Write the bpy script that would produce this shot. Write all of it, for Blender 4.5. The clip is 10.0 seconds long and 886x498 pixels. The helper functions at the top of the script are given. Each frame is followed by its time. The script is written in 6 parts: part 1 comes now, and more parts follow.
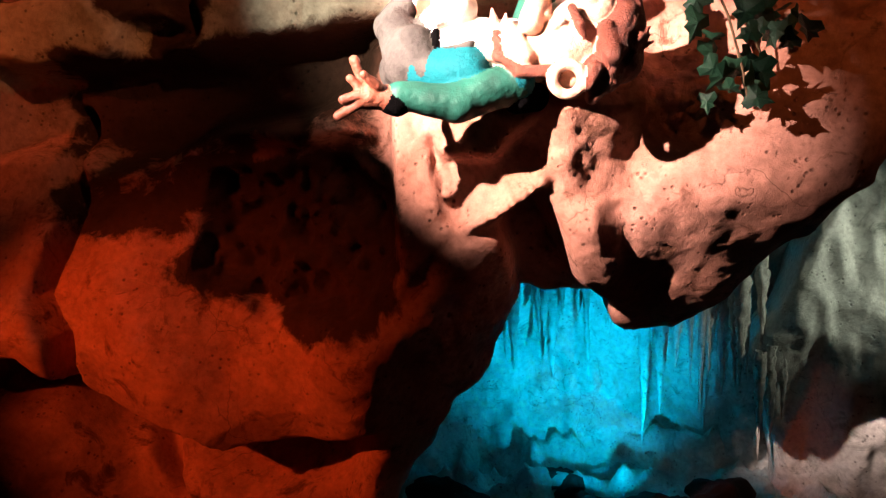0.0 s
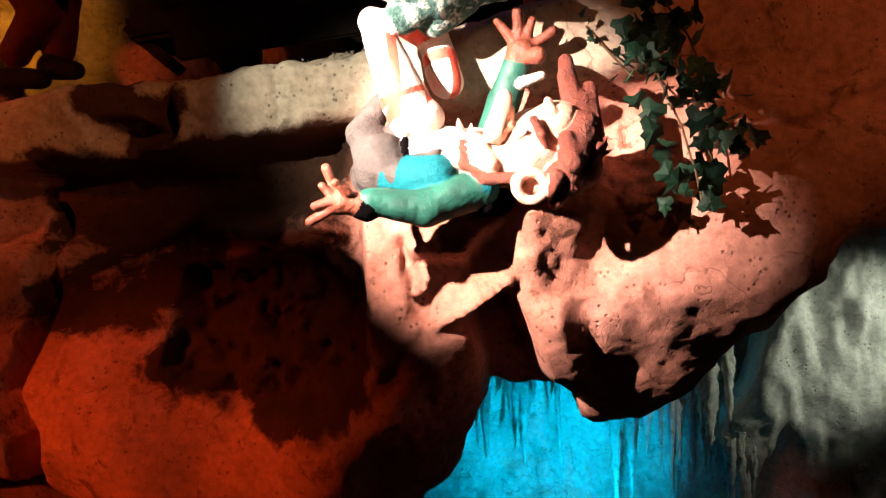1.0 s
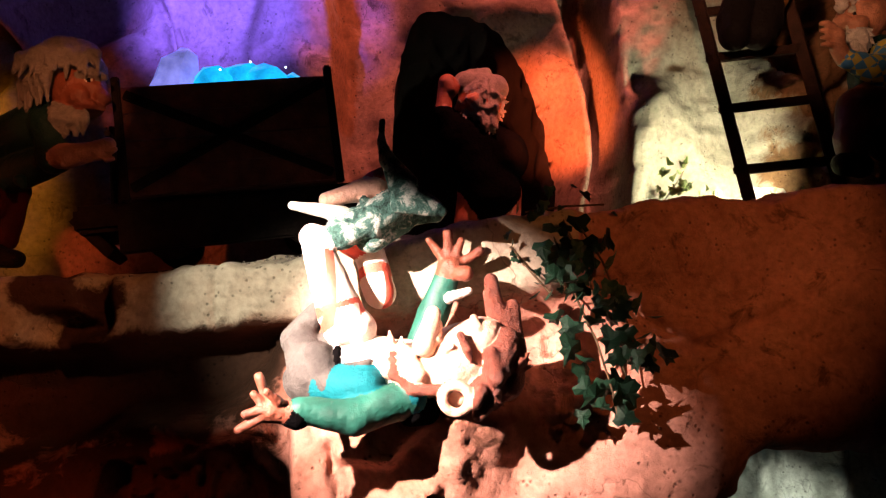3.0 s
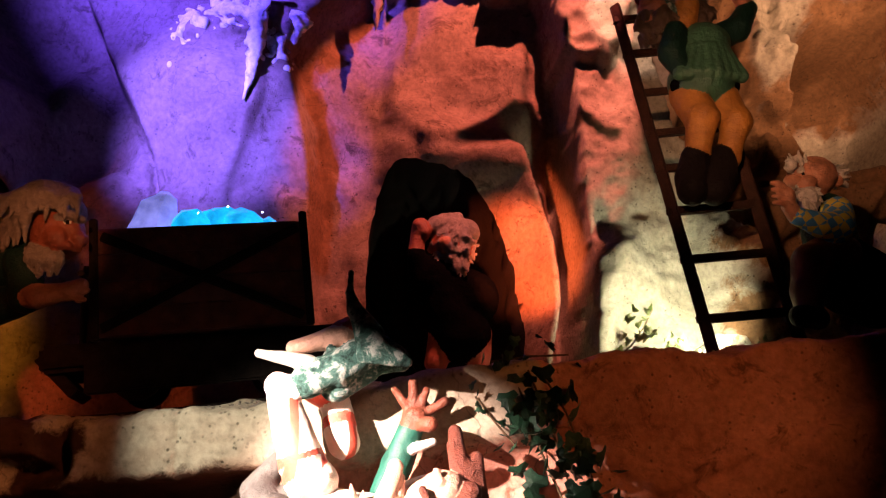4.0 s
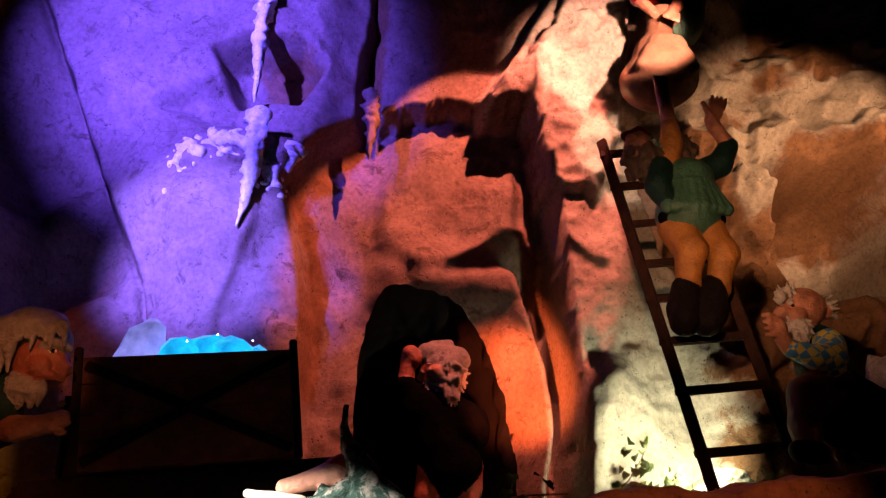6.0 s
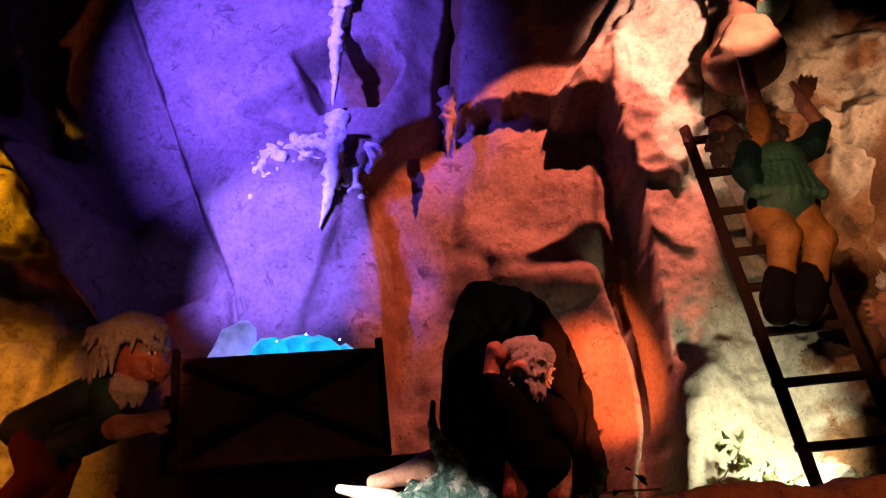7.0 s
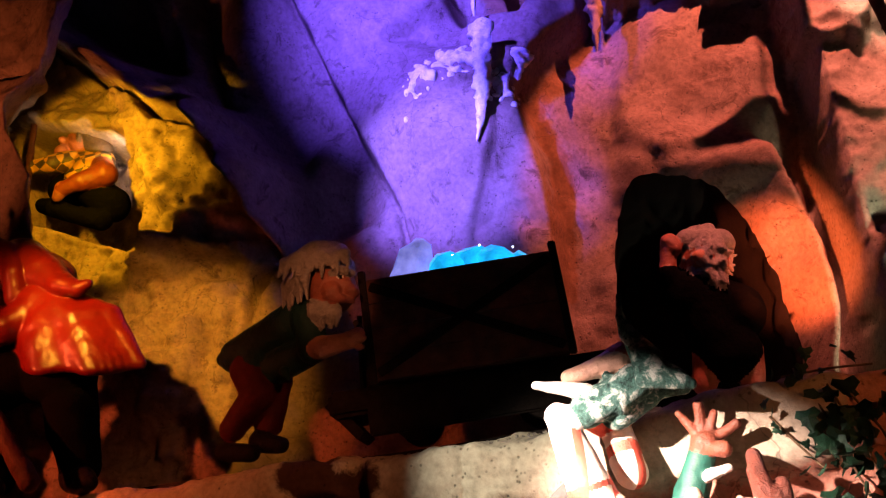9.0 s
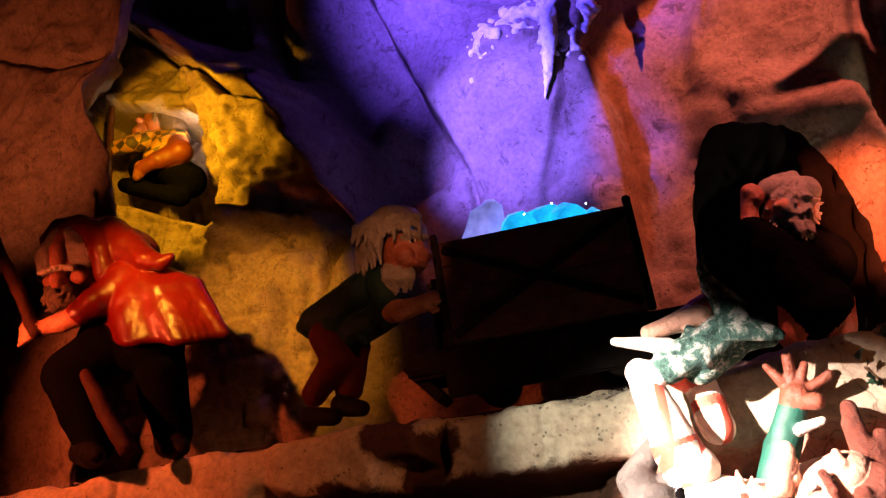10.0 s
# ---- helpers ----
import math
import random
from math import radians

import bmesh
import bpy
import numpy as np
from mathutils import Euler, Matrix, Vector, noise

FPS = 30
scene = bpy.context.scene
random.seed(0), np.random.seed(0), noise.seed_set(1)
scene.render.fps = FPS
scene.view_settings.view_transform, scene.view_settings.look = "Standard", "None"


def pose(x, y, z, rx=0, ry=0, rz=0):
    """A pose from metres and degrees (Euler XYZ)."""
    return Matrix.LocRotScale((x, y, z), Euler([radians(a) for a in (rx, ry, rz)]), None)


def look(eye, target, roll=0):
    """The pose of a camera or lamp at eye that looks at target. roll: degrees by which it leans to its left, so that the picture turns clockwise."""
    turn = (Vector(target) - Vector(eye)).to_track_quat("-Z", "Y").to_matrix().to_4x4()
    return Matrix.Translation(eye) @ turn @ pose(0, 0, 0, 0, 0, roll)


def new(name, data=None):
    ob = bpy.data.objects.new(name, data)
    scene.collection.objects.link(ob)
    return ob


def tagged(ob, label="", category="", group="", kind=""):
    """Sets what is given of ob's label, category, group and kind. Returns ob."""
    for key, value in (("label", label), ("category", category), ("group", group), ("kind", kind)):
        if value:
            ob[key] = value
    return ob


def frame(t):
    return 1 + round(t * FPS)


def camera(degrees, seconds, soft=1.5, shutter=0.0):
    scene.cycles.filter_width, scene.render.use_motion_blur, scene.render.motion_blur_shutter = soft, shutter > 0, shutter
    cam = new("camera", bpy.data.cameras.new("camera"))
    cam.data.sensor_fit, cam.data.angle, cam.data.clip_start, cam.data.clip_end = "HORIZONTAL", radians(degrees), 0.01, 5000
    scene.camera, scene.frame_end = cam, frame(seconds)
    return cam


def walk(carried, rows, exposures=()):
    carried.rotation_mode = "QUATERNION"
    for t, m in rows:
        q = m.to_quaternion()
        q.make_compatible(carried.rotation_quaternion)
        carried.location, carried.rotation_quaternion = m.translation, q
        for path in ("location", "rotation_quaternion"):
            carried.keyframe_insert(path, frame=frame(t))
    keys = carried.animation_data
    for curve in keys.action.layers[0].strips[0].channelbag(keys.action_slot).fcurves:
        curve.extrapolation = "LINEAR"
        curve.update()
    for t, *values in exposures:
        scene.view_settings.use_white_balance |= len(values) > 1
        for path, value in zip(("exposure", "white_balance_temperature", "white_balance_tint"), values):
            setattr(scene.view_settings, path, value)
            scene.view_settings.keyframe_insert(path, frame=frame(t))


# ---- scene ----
cam = camera(59.3, 10.0, 1.2)
PATH = [
    (0, (0.085, 0.285, 1.703), (-0.088, 2.248, 1.358), -2.5),
    (0.5, (0.097, 0.262, 1.751), (-0.04, 2.243, 1.514), -2.6),
    (1, (0.109, 0.236, 1.792), (0.008, 2.227, 1.632), -2.5),
    (1.5, (0.122, 0.216, 1.832), (0.037, 2.213, 1.767), -2.4),
    (2, (0.142, 0.194, 1.879), (0.074, 2.193, 1.907), -2.1),
    (2.2, (0.127, 0.158, 1.865), (0.094, 2.156, 1.957), -1.7),
    (3.3, (0.133, 0.095, 1.958), (0.235, 2.063, 2.298), -0.6),
    (3.5, (0.143, 0.076, 1.967), (0.258, 2.03, 2.382), -0.5),
    (4, (0.168, 0.035, 2.003), (0.299, 1.946, 2.577), -0.1),
    (4.5, (0.164, 0.023, 2.027), (0.332, 1.897, 2.704), -0.5),
    (5, (0.168, 0.01, 2.032), (0.348, 1.844, 2.809), -0.4),
    (5.2, (0.159, 0.005, 2.047), (0.343, 1.825, 2.858), -0.4),
    (6.5, (0.099, 0.051, 2.053), (0.231, 1.851, 2.916), 0.6),
    (7, (0.104, 0.047, 2.045), (0.071, 1.855, 2.899), 0.7),
    (7.5, (0.069, 0.047, 2.032), (-0.063, 1.854, 2.879), 0.0),
    (8, (0.072, 0.038, 2.02), (-0.195, 1.858, 2.807), -0.5),
    (8.5, (0.054, 0.036, 2.015), (-0.278, 1.878, 2.72), -1.1),
    (9, (0.038, 0.047, 2.003), (-0.395, 1.887, 2.657), -1.4),
    (9.5, (0.031, 0.061, 2.0), (-0.499, 1.888, 2.617), -1.7),
    (10, (0.026, 0.078, 1.987), (-0.592, 1.89, 2.565), -2.0),
]
walk(cam, [(t, look(eye, target, roll)) for t, eye, target, roll in PATH])
# ==== end of path ====

# ---- world and lamps ----
world = bpy.data.worlds.new("cave_dark")
scene.world = world
world.use_nodes = True
world.node_tree.nodes["Background"].inputs[0].default_value = (0.02, 0.012, 0.01, 1)
world.node_tree.nodes["Background"].inputs[1].default_value = 0.01


def spot(name, eye, target, watts, colour, degrees, blend=0.3, size=0.03):
    data = bpy.data.lights.new(name, "SPOT")
    data.energy, data.color, data.spot_size, data.spot_blend, data.shadow_soft_size = watts, colour, radians(degrees), blend, size
    ob = new(name, data)
    ob.matrix_world = look(eye, target)
    return ob


def bulb(name, place, watts, colour, size=0.03):
    data = bpy.data.lights.new(name, "POINT")
    data.energy, data.color, data.shadow_soft_size = watts, colour, size
    ob = new(name, data)
    ob.location = place
    return ob


spot("troll_spotlight", (-1.35, 1.2, 2.72), (0.0, 2.75, 1.92), 2900, (1.0, 0.70, 0.62), 31, 0.9, 0.02)
spot("ledge_spotlight", (-1.38, 1.2, 2.78), (-0.45, 2.9, 2.2), 330, (1.0, 0.92, 0.76), 28, 0.9, 0.02)
spot("rock_red_floodlight", (-2.5, 1.0, 2.1), (-1.15, 2.9, 0.8), 240, (1.0, 0.115, 0.018), 40, 0.9, 0.03)
spot("rock_amber_floodlight", (1.9, 0.7, 2.9), (1.2, 2.95, 2.3), 62, (1.0, 0.31, 0.09), 40, 0.9, 0.05)
spot("ledge_amber_floodlight", (0.4, 0.9, 3.3), (-1.5, 3.1, 2.25), 120, (1.0, 0.30, 0.10), 28, 1.0, 0.05)
spot("grotto_cyan_floodlight", (0.6, 3.7, -0.2), (0.52, 4.7, 0.15), 115, (0.0, 0.55, 1.0), 80, 1.0, 0.04)
spot("grotto_white_floodlight", (2.5, 3.45, 1.35), (1.95, 4.35, 0.9), 42, (0.95, 1.0, 0.80), 52, 0.9, 0.04)
spot("purple_floodlight_low", (-1.7, 1.9, 4.2), (-0.98, 4.45, 4.08), 3700, (0.165, 0.105, 1.0), 32, 0.9, 0.04)
spot("purple_floodlight_high", (-1.7, 1.9, 5.1), (-1.15, 4.45, 5.55), 3100, (0.12, 0.065, 1.0), 58, 0.9, 0.04)
spot("red_floodlight", (1.35, 2.5, 6.55), (0.68, 4.7, 4.30), 1350, (1.0, 0.215, 0.15), 41, 0.2, 0.02)
spot("tunnel_red_floodlight", (0.70, 3.25, 2.70), (0.99, 4.6, 3.30), 900, (1.0, 0.14, 0.04), 31, 0.7, 0.03)
spot("niche_yellow_floodlight", (-2.95, 3.3, 4.2), (-3.14, 4.3, 4.20), 135, (1.0, 0.47, 0.01), 87, 0.15, 0.03)
spot("niche_lamp", (-3.16, 4.16, 4.36), (-3.50, 4.40, 4.66), 11, (1.0, 0.70, 0.48), 130, 0.6, 0.02)
spot("wall_ochre_floodlight", (-2.25, 1.6, 3.55), (-2.55, 4.1, 2.90), 740, (1.0, 0.40, 0.03), 34, 0.8, 0.03)
spot("pier_red_floodlight", (-3.9, 1.5, 2.7), (-4.0, 3.6, 4.4), 270, (1.0, 0.2, 0.06), 46, 0.9, 0.04)
spot("gnome_amber_spotlight", (-0.9, 1.5, 3.3), (-1.36, 3.4, 3.0), 95, (1.0, 0.30, 0.11), 17, 0.9, 0.03)
spot("track_red_floodlight", (-3.3, 1.9, 2.75), (-2.85, 3.2, 2.50), 250, (1.0, 0.14, 0.035), 80, 1.0, 0.03)
spot("ladder_footlight", (1.74, 3.62, 2.68), (1.70, 4.2, 2.82), 105, (1.0, 0.93, 0.62), 104, 0.8, 0.02)
spot("ladder_top_spotlight", (1.40, 3.55, 5.0), (1.62, 4.2, 4.85), 60, (1.0, 0.60, 0.42), 46, 0.5, 0.03)
spot("column_pink_spotlight", (1.9, 2.6, 5.0), (1.62, 4.3, 5.55), 760, (1.0, 0.44, 0.33), 35, 0.4, 0.03)
spot("right_amber_floodlight", (3.2, 2.3, 4.15), (2.95, 4.2, 4.8), 420, (1.0, 0.49, 0.26), 46, 0.6, 0.03)
spot("ladder_amber_spotlight", (0.6, 1.4, 3.3), (2.02, 3.6, 3.85), 200, (1.0, 0.46, 0.24), 38, 0.8, 0.03)
bulb("niche_lamp", (-3.36, 4.44, 4.56), 7.0, (1.0, 0.6, 0.42), 0.02)
bulb("crystal_lamp", (-0.72, 3.72, 3.24), 3.0, (0.05, 0.3, 1.0), 0.05)

# ---- materials ----
MATS = {}


def nodes_of(name, rough=0.8, metal=0.0):
    m = bpy.data.materials.new(name)
    m.use_nodes = True
    t = m.node_tree
    b = t.nodes["Principled BSDF"]
    b.inputs["Roughness"].default_value, b.inputs["Metallic"].default_value = rough, metal
    b.inputs["Specular IOR Level"].default_value = 0.5 if rough < 0.7 else 0.15
    return m, t, b


def ramp_of(t, source, stops):
    r = t.nodes.new("ShaderNodeValToRGB")
    r.color_ramp.elements[0].position, r.color_ramp.elements[0].color = stops[0][0], (*stops[0][1], 1)
    r.color_ramp.elements[1].position, r.color_ramp.elements[1].color = stops[-1][0], (*stops[-1][1], 1)
    for p, c in stops[1:-1]:
        r.color_ramp.elements.new(p).color = (*c, 1)
    t.links.new(source, r.inputs[0])
    return r.outputs[0]


def noise_of(t, coord, scale, detail=6.0, rough=0.6, distort=0.0):
    n = t.nodes.new("ShaderNodeTexNoise")
    n.inputs["Scale"].default_value, n.inputs["Detail"].default_value = scale, detail
    n.inputs["Roughness"].default_value, n.inputs["Distortion"].default_value = rough, distort
    t.links.new(coord, n.inputs["Vector"])
    return n.outputs["Fac"]


def mix_of(t, fac, a, b, mode="MIX"):
    m = t.nodes.new("ShaderNodeMix")
    m.data_type, m.blend_type = "RGBA", mode
    for sock, v in ((m.inputs[0], fac), (m.inputs[6], a), (m.inputs[7], b)):
        if isinstance(v, (int, float)):
            sock.default_value = v
        elif isinstance(v, tuple):
            sock.default_value = (*v, 1)
        else:
            t.links.new(v, sock)
    return m.outputs[2]


def bump_of(t, b, height, strength, distance, after=None):
    n = t.nodes.new("ShaderNodeBump")
    n.inputs["Strength"].default_value, n.inputs["Distance"].default_value = strength, distance
    t.links.new(height, n.inputs["Height"])
    if after is not None:
        t.links.new(after, n.inputs["Normal"])
    t.links.new(n.outputs[0], b.inputs["Normal"])
    return n.outputs[0]


def rock(name, light, dark, stain, rough=0.85, pits=1.0, layers=()):
    """Sprayed-concrete rock: blotches, stains, grain, pits and hairline cracks."""
    m, t, b = nodes_of(name, rough)
    co = t.nodes.new("ShaderNodeTexCoord").outputs["Object"]
    blot = noise_of(t, co, 2.6, 8, 0.62, 0.4)
    grain = noise_of(t, co, 38, 8, 0.7)
    fine = noise_of(t, co, 160, 4, 0.7)
    col = mix_of(t, ramp_of(t, blot, ((0.33, (0, 0, 0)), (0.66, (1, 1, 1)))), dark, light)
    spots = ramp_of(t, noise_of(t, co, 6.5, 9, 0.7, 0.8), ((0.56, (0, 0, 0)), (0.66, (1, 1, 1))))
    col = mix_of(t, spots, col, stain)
    for attribute, lite, deep in layers:
        at = t.nodes.new("ShaderNodeAttribute")
        at.attribute_name = attribute
        add = t.nodes.new("ShaderNodeMath")
        add.operation = "MULTIPLY_ADD"
        add.inputs[1].default_value, add.inputs[2].default_value = 1.3, -0.65
        t.links.new(noise_of(t, co, 9, 9, 0.72, 0.5), add.inputs[0])
        both = t.nodes.new("ShaderNodeMath")
        t.links.new(add.outputs[0], both.inputs[0])
        t.links.new(at.outputs["Fac"], both.inputs[1])
        col = mix_of(t, ramp_of(t, both.outputs[0], ((0.40, (0, 0, 0)), (0.64, (1, 1, 1)))), col, mix_of(t, blot, deep, lite))
    mottle = ramp_of(t, noise_of(t, co, 19, 7, 0.68, 0.3), ((0.36, (0.62, 0.60, 0.58)), (0.5, (1, 1, 1)), (0.66, (1.14, 1.14, 1.14))))
    col = mix_of(t, 0.4, col, mottle, "MULTIPLY")
    shade = ramp_of(t, grain, ((0.32, (0.72, 0.72, 0.72)), (0.68, (1.15, 1.15, 1.15))))
    col = mix_of(t, 0.8, col, shade, "MULTIPLY")
    v = t.nodes.new("ShaderNodeTexVoronoi")
    v.feature = "DISTANCE_TO_EDGE"
    v.inputs["Scale"].default_value = 2.3
    warp = t.nodes.new("ShaderNodeVectorMath")
    warp.operation = "MULTIPLY_ADD"
    nn = t.nodes.new("ShaderNodeTexNoise")
    nn.inputs["Scale"].default_value, nn.inputs["Detail"].default_value = 3.0, 5
    t.links.new(co, nn.inputs["Vector"])
    t.links.new(nn.outputs["Color"], warp.inputs[0])
    warp.inputs[1].default_value = (0.5, 0.5, 0.5)
    t.links.new(co, warp.inputs[2])
    t.links.new(warp.outputs[0], v.inputs["Vector"])
    crack = ramp_of(t, v.outputs["Distance"], ((0.0, (0.55, 0.55, 0.55)), (0.009, (1, 1, 1))))
    crack = mix_of(t, ramp_of(t, noise_of(t, co, 1.7, 3), ((0.50, (0, 0, 0)), (0.60, (1, 1, 1)))), (1.0, 1.0, 1.0), crack)
    col = mix_of(t, 1.0, col, crack, "MULTIPLY")
    pit = t.nodes.new("ShaderNodeTexVoronoi")
    pit.inputs["Scale"].default_value = 38
    t.links.new(co, pit.inputs["Vector"])
    hole = ramp_of(t, pit.outputs["Distance"], ((0.12, (0, 0, 0)), (0.3, (1, 1, 1))))
    hole = mix_of(t, ramp_of(t, noise_of(t, co, 11, 3), ((0.52, (0, 0, 0)), (0.6, (1, 1, 1)))), (1.0, 1.0, 1.0), hole)
    col = mix_of(t, 0.55, col, hole, "MULTIPLY")
    t.links.new(col, b.inputs["Base Color"])
    n = bump_of(t, b, noise_of(t, co, 14, 8, 0.66), 0.55, 0.014)
    n = bump_of(t, b, grain, 0.45, 0.009, n)
    n = bump_of(t, b, hole, 0.6 * pits, 0.008, n)
    n = bump_of(t, b, crack, 0.5, 0.008, n)
    bump_of(t, b, fine, 0.3, 0.003, n)
    return m


def paint(name, colour, rough=0.55, wear=0.25, scale=11.0, bump=0.6, metal=0.0):
    """Hand-painted sculpture surface with brushy variation and dull wear."""
    m, t, b = nodes_of(name, rough, metal)
    if max(colour) < 0.06:
        b.inputs["Specular IOR Level"].default_value = 0.0 if rough > 0.7 else 0.1
    co = t.nodes.new("ShaderNodeTexCoord").outputs["Object"]
    dark = tuple(c * (1 - 1.6 * wear) for c in colour)
    lite = tuple(min(1.0, c * (1 + wear)) for c in colour)
    col = mix_of(t, ramp_of(t, noise_of(t, co, scale, 7, 0.65), ((0.35, (0, 0, 0)), (0.65, (1, 1, 1)))), dark, lite)
    col = mix_of(t, ramp_of(t, noise_of(t, co, scale * 5, 6, 0.7), ((0.6, (0, 0, 0)), (0.75, (0.6, 0.6, 0.6)))), col, tuple(c * 0.5 + 0.02 * min(1.0, 8 * max(colour)) * (max(colour) > 0.03) for c in colour))
    t.links.new(col, b.inputs["Base Color"])
    n = bump_of(t, b, noise_of(t, co, scale * 3, 6, 0.6), bump, 0.02)
    bump_of(t, b, noise_of(t, co, 120, 4, 0.6), bump, 0.003, n)
    MATS[name] = m
    return m


def hair(name, colour):
    """Modelled hair: combed grooves in the paint."""
    m, t, b = nodes_of(name, 0.6)
    co = t.nodes.new("ShaderNodeTexCoord").outputs["Object"]
    n = noise_of(t, co, 30, 6, 0.7, 1.0)
    t.links.new(ramp_of(t, n, ((0.3, tuple(c * 0.45 for c in colour)), (0.7, colour))), b.inputs["Base Color"])
    bump_of(t, b, n, 0.9, 0.02)
    MATS[name] = m


def checks(name, a, c, scale):
    m, t, b = nodes_of(name, 0.55)
    co = t.nodes.new("ShaderNodeTexCoord").outputs["Object"]
    k = t.nodes.new("ShaderNodeTexChecker")
    k.inputs["Color1"].default_value, k.inputs["Color2"].default_value, k.inputs["Scale"].default_value = (*a, 1), (*c, 1), scale
    rot = t.nodes.new("ShaderNodeMapping")
    rot.inputs["Rotation"].default_value = (0.3, 0.5, 0.4)
    t.links.new(co, rot.inputs["Vector"])
    t.links.new(rot.outputs[0], k.inputs["Vector"])
    t.links.new(mix_of(t, ramp_of(t, noise_of(t, co, 20), ((0.4, (0, 0, 0)), (0.8, (0.5, 0.5, 0.5)))), k.outputs["Color"], tuple(0.5 * v for v in a)), b.inputs["Base Color"])
    bump_of(t, b, noise_of(t, co, 40), 0.4, 0.006)
    MATS[name] = m


ROCK = rock("cave_rock", (0.25, 0.185, 0.145), (0.155, 0.108, 0.08), (0.10, 0.068, 0.05), 0.85, 1.0,
            (("pale", (0.40, 0.37, 0.30), (0.20, 0.17, 0.135)), ("ochre", (0.23, 0.13, 0.065), (0.12, 0.06, 0.03))))
# last layer: dark stain in the hollow, and shade painted under the course
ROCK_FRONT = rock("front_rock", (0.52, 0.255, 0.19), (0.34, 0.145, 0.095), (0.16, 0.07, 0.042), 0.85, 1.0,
                  (("pale", (0.52, 0.45, 0.34), (0.30, 0.24, 0.17)), ("stain_shade", (0.085, 0.035, 0.02), (0.018, 0.010, 0.006))))
ROCK_PALE = rock("pale_rock", (0.62, 0.58, 0.50), (0.42, 0.38, 0.31), (0.28, 0.25, 0.2))
# near-black: the tunnel's unlit depth is put into the colour
ROCK_TUNNEL_SHADE = rock("tunnel_shade_rock", (0.014, 0.012, 0.012), (0.008, 0.007, 0.007), (0.005, 0.005, 0.005))
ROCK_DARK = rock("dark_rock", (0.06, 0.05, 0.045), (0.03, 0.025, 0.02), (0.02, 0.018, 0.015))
LIMESTONE = rock("dripstone", (0.75, 0.75, 0.70), (0.5, 0.52, 0.48), (0.3, 0.32, 0.28), 0.6)
GRAVEL = rock("gravel", (0.34, 0.29, 0.24), (0.17, 0.14, 0.12), (0.1, 0.08, 0.07))
STEEL = paint("rusty_steel", (0.02, 0.013, 0.011), 0.7, 0.3, 14, 0.4, 0.3)
TIMBER = paint("cart_timber", (0.14, 0.036, 0.022), 0.6, 0.35, 12, 0.5)
LADDER_WOOD = paint("ladder_wood", (0.028, 0.011, 0.007), 0.6, 0.3, 12, 0.5)
SACK = paint("sackcloth", (0.15, 0.08, 0.045), 0.8, 0.2, 9, 0.5)
paint("teal", (0.002, 0.105, 0.125), 0.7, 0.15)
paint("grey_felt", (0.06, 0.058, 0.052), 0.8, 0.3, 12)
paint("sock_white", (0.75, 0.66, 0.58), 0.6, 0.1)


def stripes(name, a, c, scale):
    """Knitted stocking with slanting stripes."""
    m, t, b = nodes_of(name, 0.6)
    co = t.nodes.new("ShaderNodeTexCoord").outputs["Object"]
    w = t.nodes.new("ShaderNodeTexWave")
    w.bands_direction = "DIAGONAL"
    w.inputs["Scale"].default_value, w.inputs["Distortion"].default_value = scale, 1.2
    turn = t.nodes.new("ShaderNodeMapping")
    turn.inputs["Rotation"].default_value = (0.0, -0.7, 0.3)
    t.links.new(co, turn.inputs["Vector"])
    t.links.new(turn.outputs[0], w.inputs["Vector"])
    t.links.new(ramp_of(t, w.outputs["Fac"], ((0.74, a), (0.82, c))), b.inputs["Base Color"])
    bump_of(t, b, noise_of(t, co, 60), 0.6, 0.006)
    MATS[name] = m


stripes("sock_stripe", (0.75, 0.66, 0.58), (0.55, 0.07, 0.04), 3.2)
paint("sock_red", (0.6, 0.08, 0.045), 0.6, 0.15)


def crusty(name, deep, mid, lite, scale):
    """Crumbling felt caked with pale lime."""
    m, t, b = nodes_of(name, 0.85)
    co = t.nodes.new("ShaderNodeTexCoord").outputs["Object"]
    n = noise_of(t, co, scale, 8, 0.7, 0.4)
    t.links.new(ramp_of(t, n, ((0.36, deep), (0.5, mid), (0.58, lite))), b.inputs["Base Color"])
    bump_of(t, b, noise_of(t, co, scale * 2, 6, 0.7), 1.0, 0.03)
    MATS[name] = m


crusty("moss_felt", (0.012, 0.03, 0.026), (0.06, 0.15, 0.125), (0.42, 0.5, 0.45), 17)
paint("bone", (0.6, 0.57, 0.5), 0.6, 0.15)
paint("skin", (0.66, 0.40, 0.29), 0.45, 0.15)
paint("skin_tan", (0.36, 0.15, 0.085), 0.5, 0.25, 14, 0.6)
# darker skin; on troll's hands and tunnel gnome it stands in for shade
paint("skin_dark", (0.21, 0.06, 0.032), 0.5, 0.2)
paint("green_wool", (0.005, 0.085, 0.058), 0.6, 0.3, 7, 0.3)
paint("dark_cloth", (0.003, 0.0028, 0.003), 0.85, 0.2)
paint("green_cloth", (0.03, 0.10, 0.06), 0.55, 0.2)
paint("tunic_dark", (0.006, 0.024, 0.019), 0.5, 0.2)
paint("shirt_white", (0.62, 0.58, 0.52), 0.6, 0.1)
hair("rust_hair", (0.22, 0.055, 0.03))
hair("grey_hair", (0.27, 0.245, 0.22))
hair("white_hair", (0.6, 0.54, 0.48))
hair("brown_hair", (0.09, 0.055, 0.035))
paint("red_cloth", (0.085, 0.003, 0.0014), 0.33, 0.12, 6, 0.12)
MATS["red_cloth"].node_tree.nodes["Principled BSDF"].inputs["Specular IOR Level"].default_value = 0.25
paint("red_hood", (0.07, 0.0025, 0.0012), 0.38, 0.15, 6, 0.15)
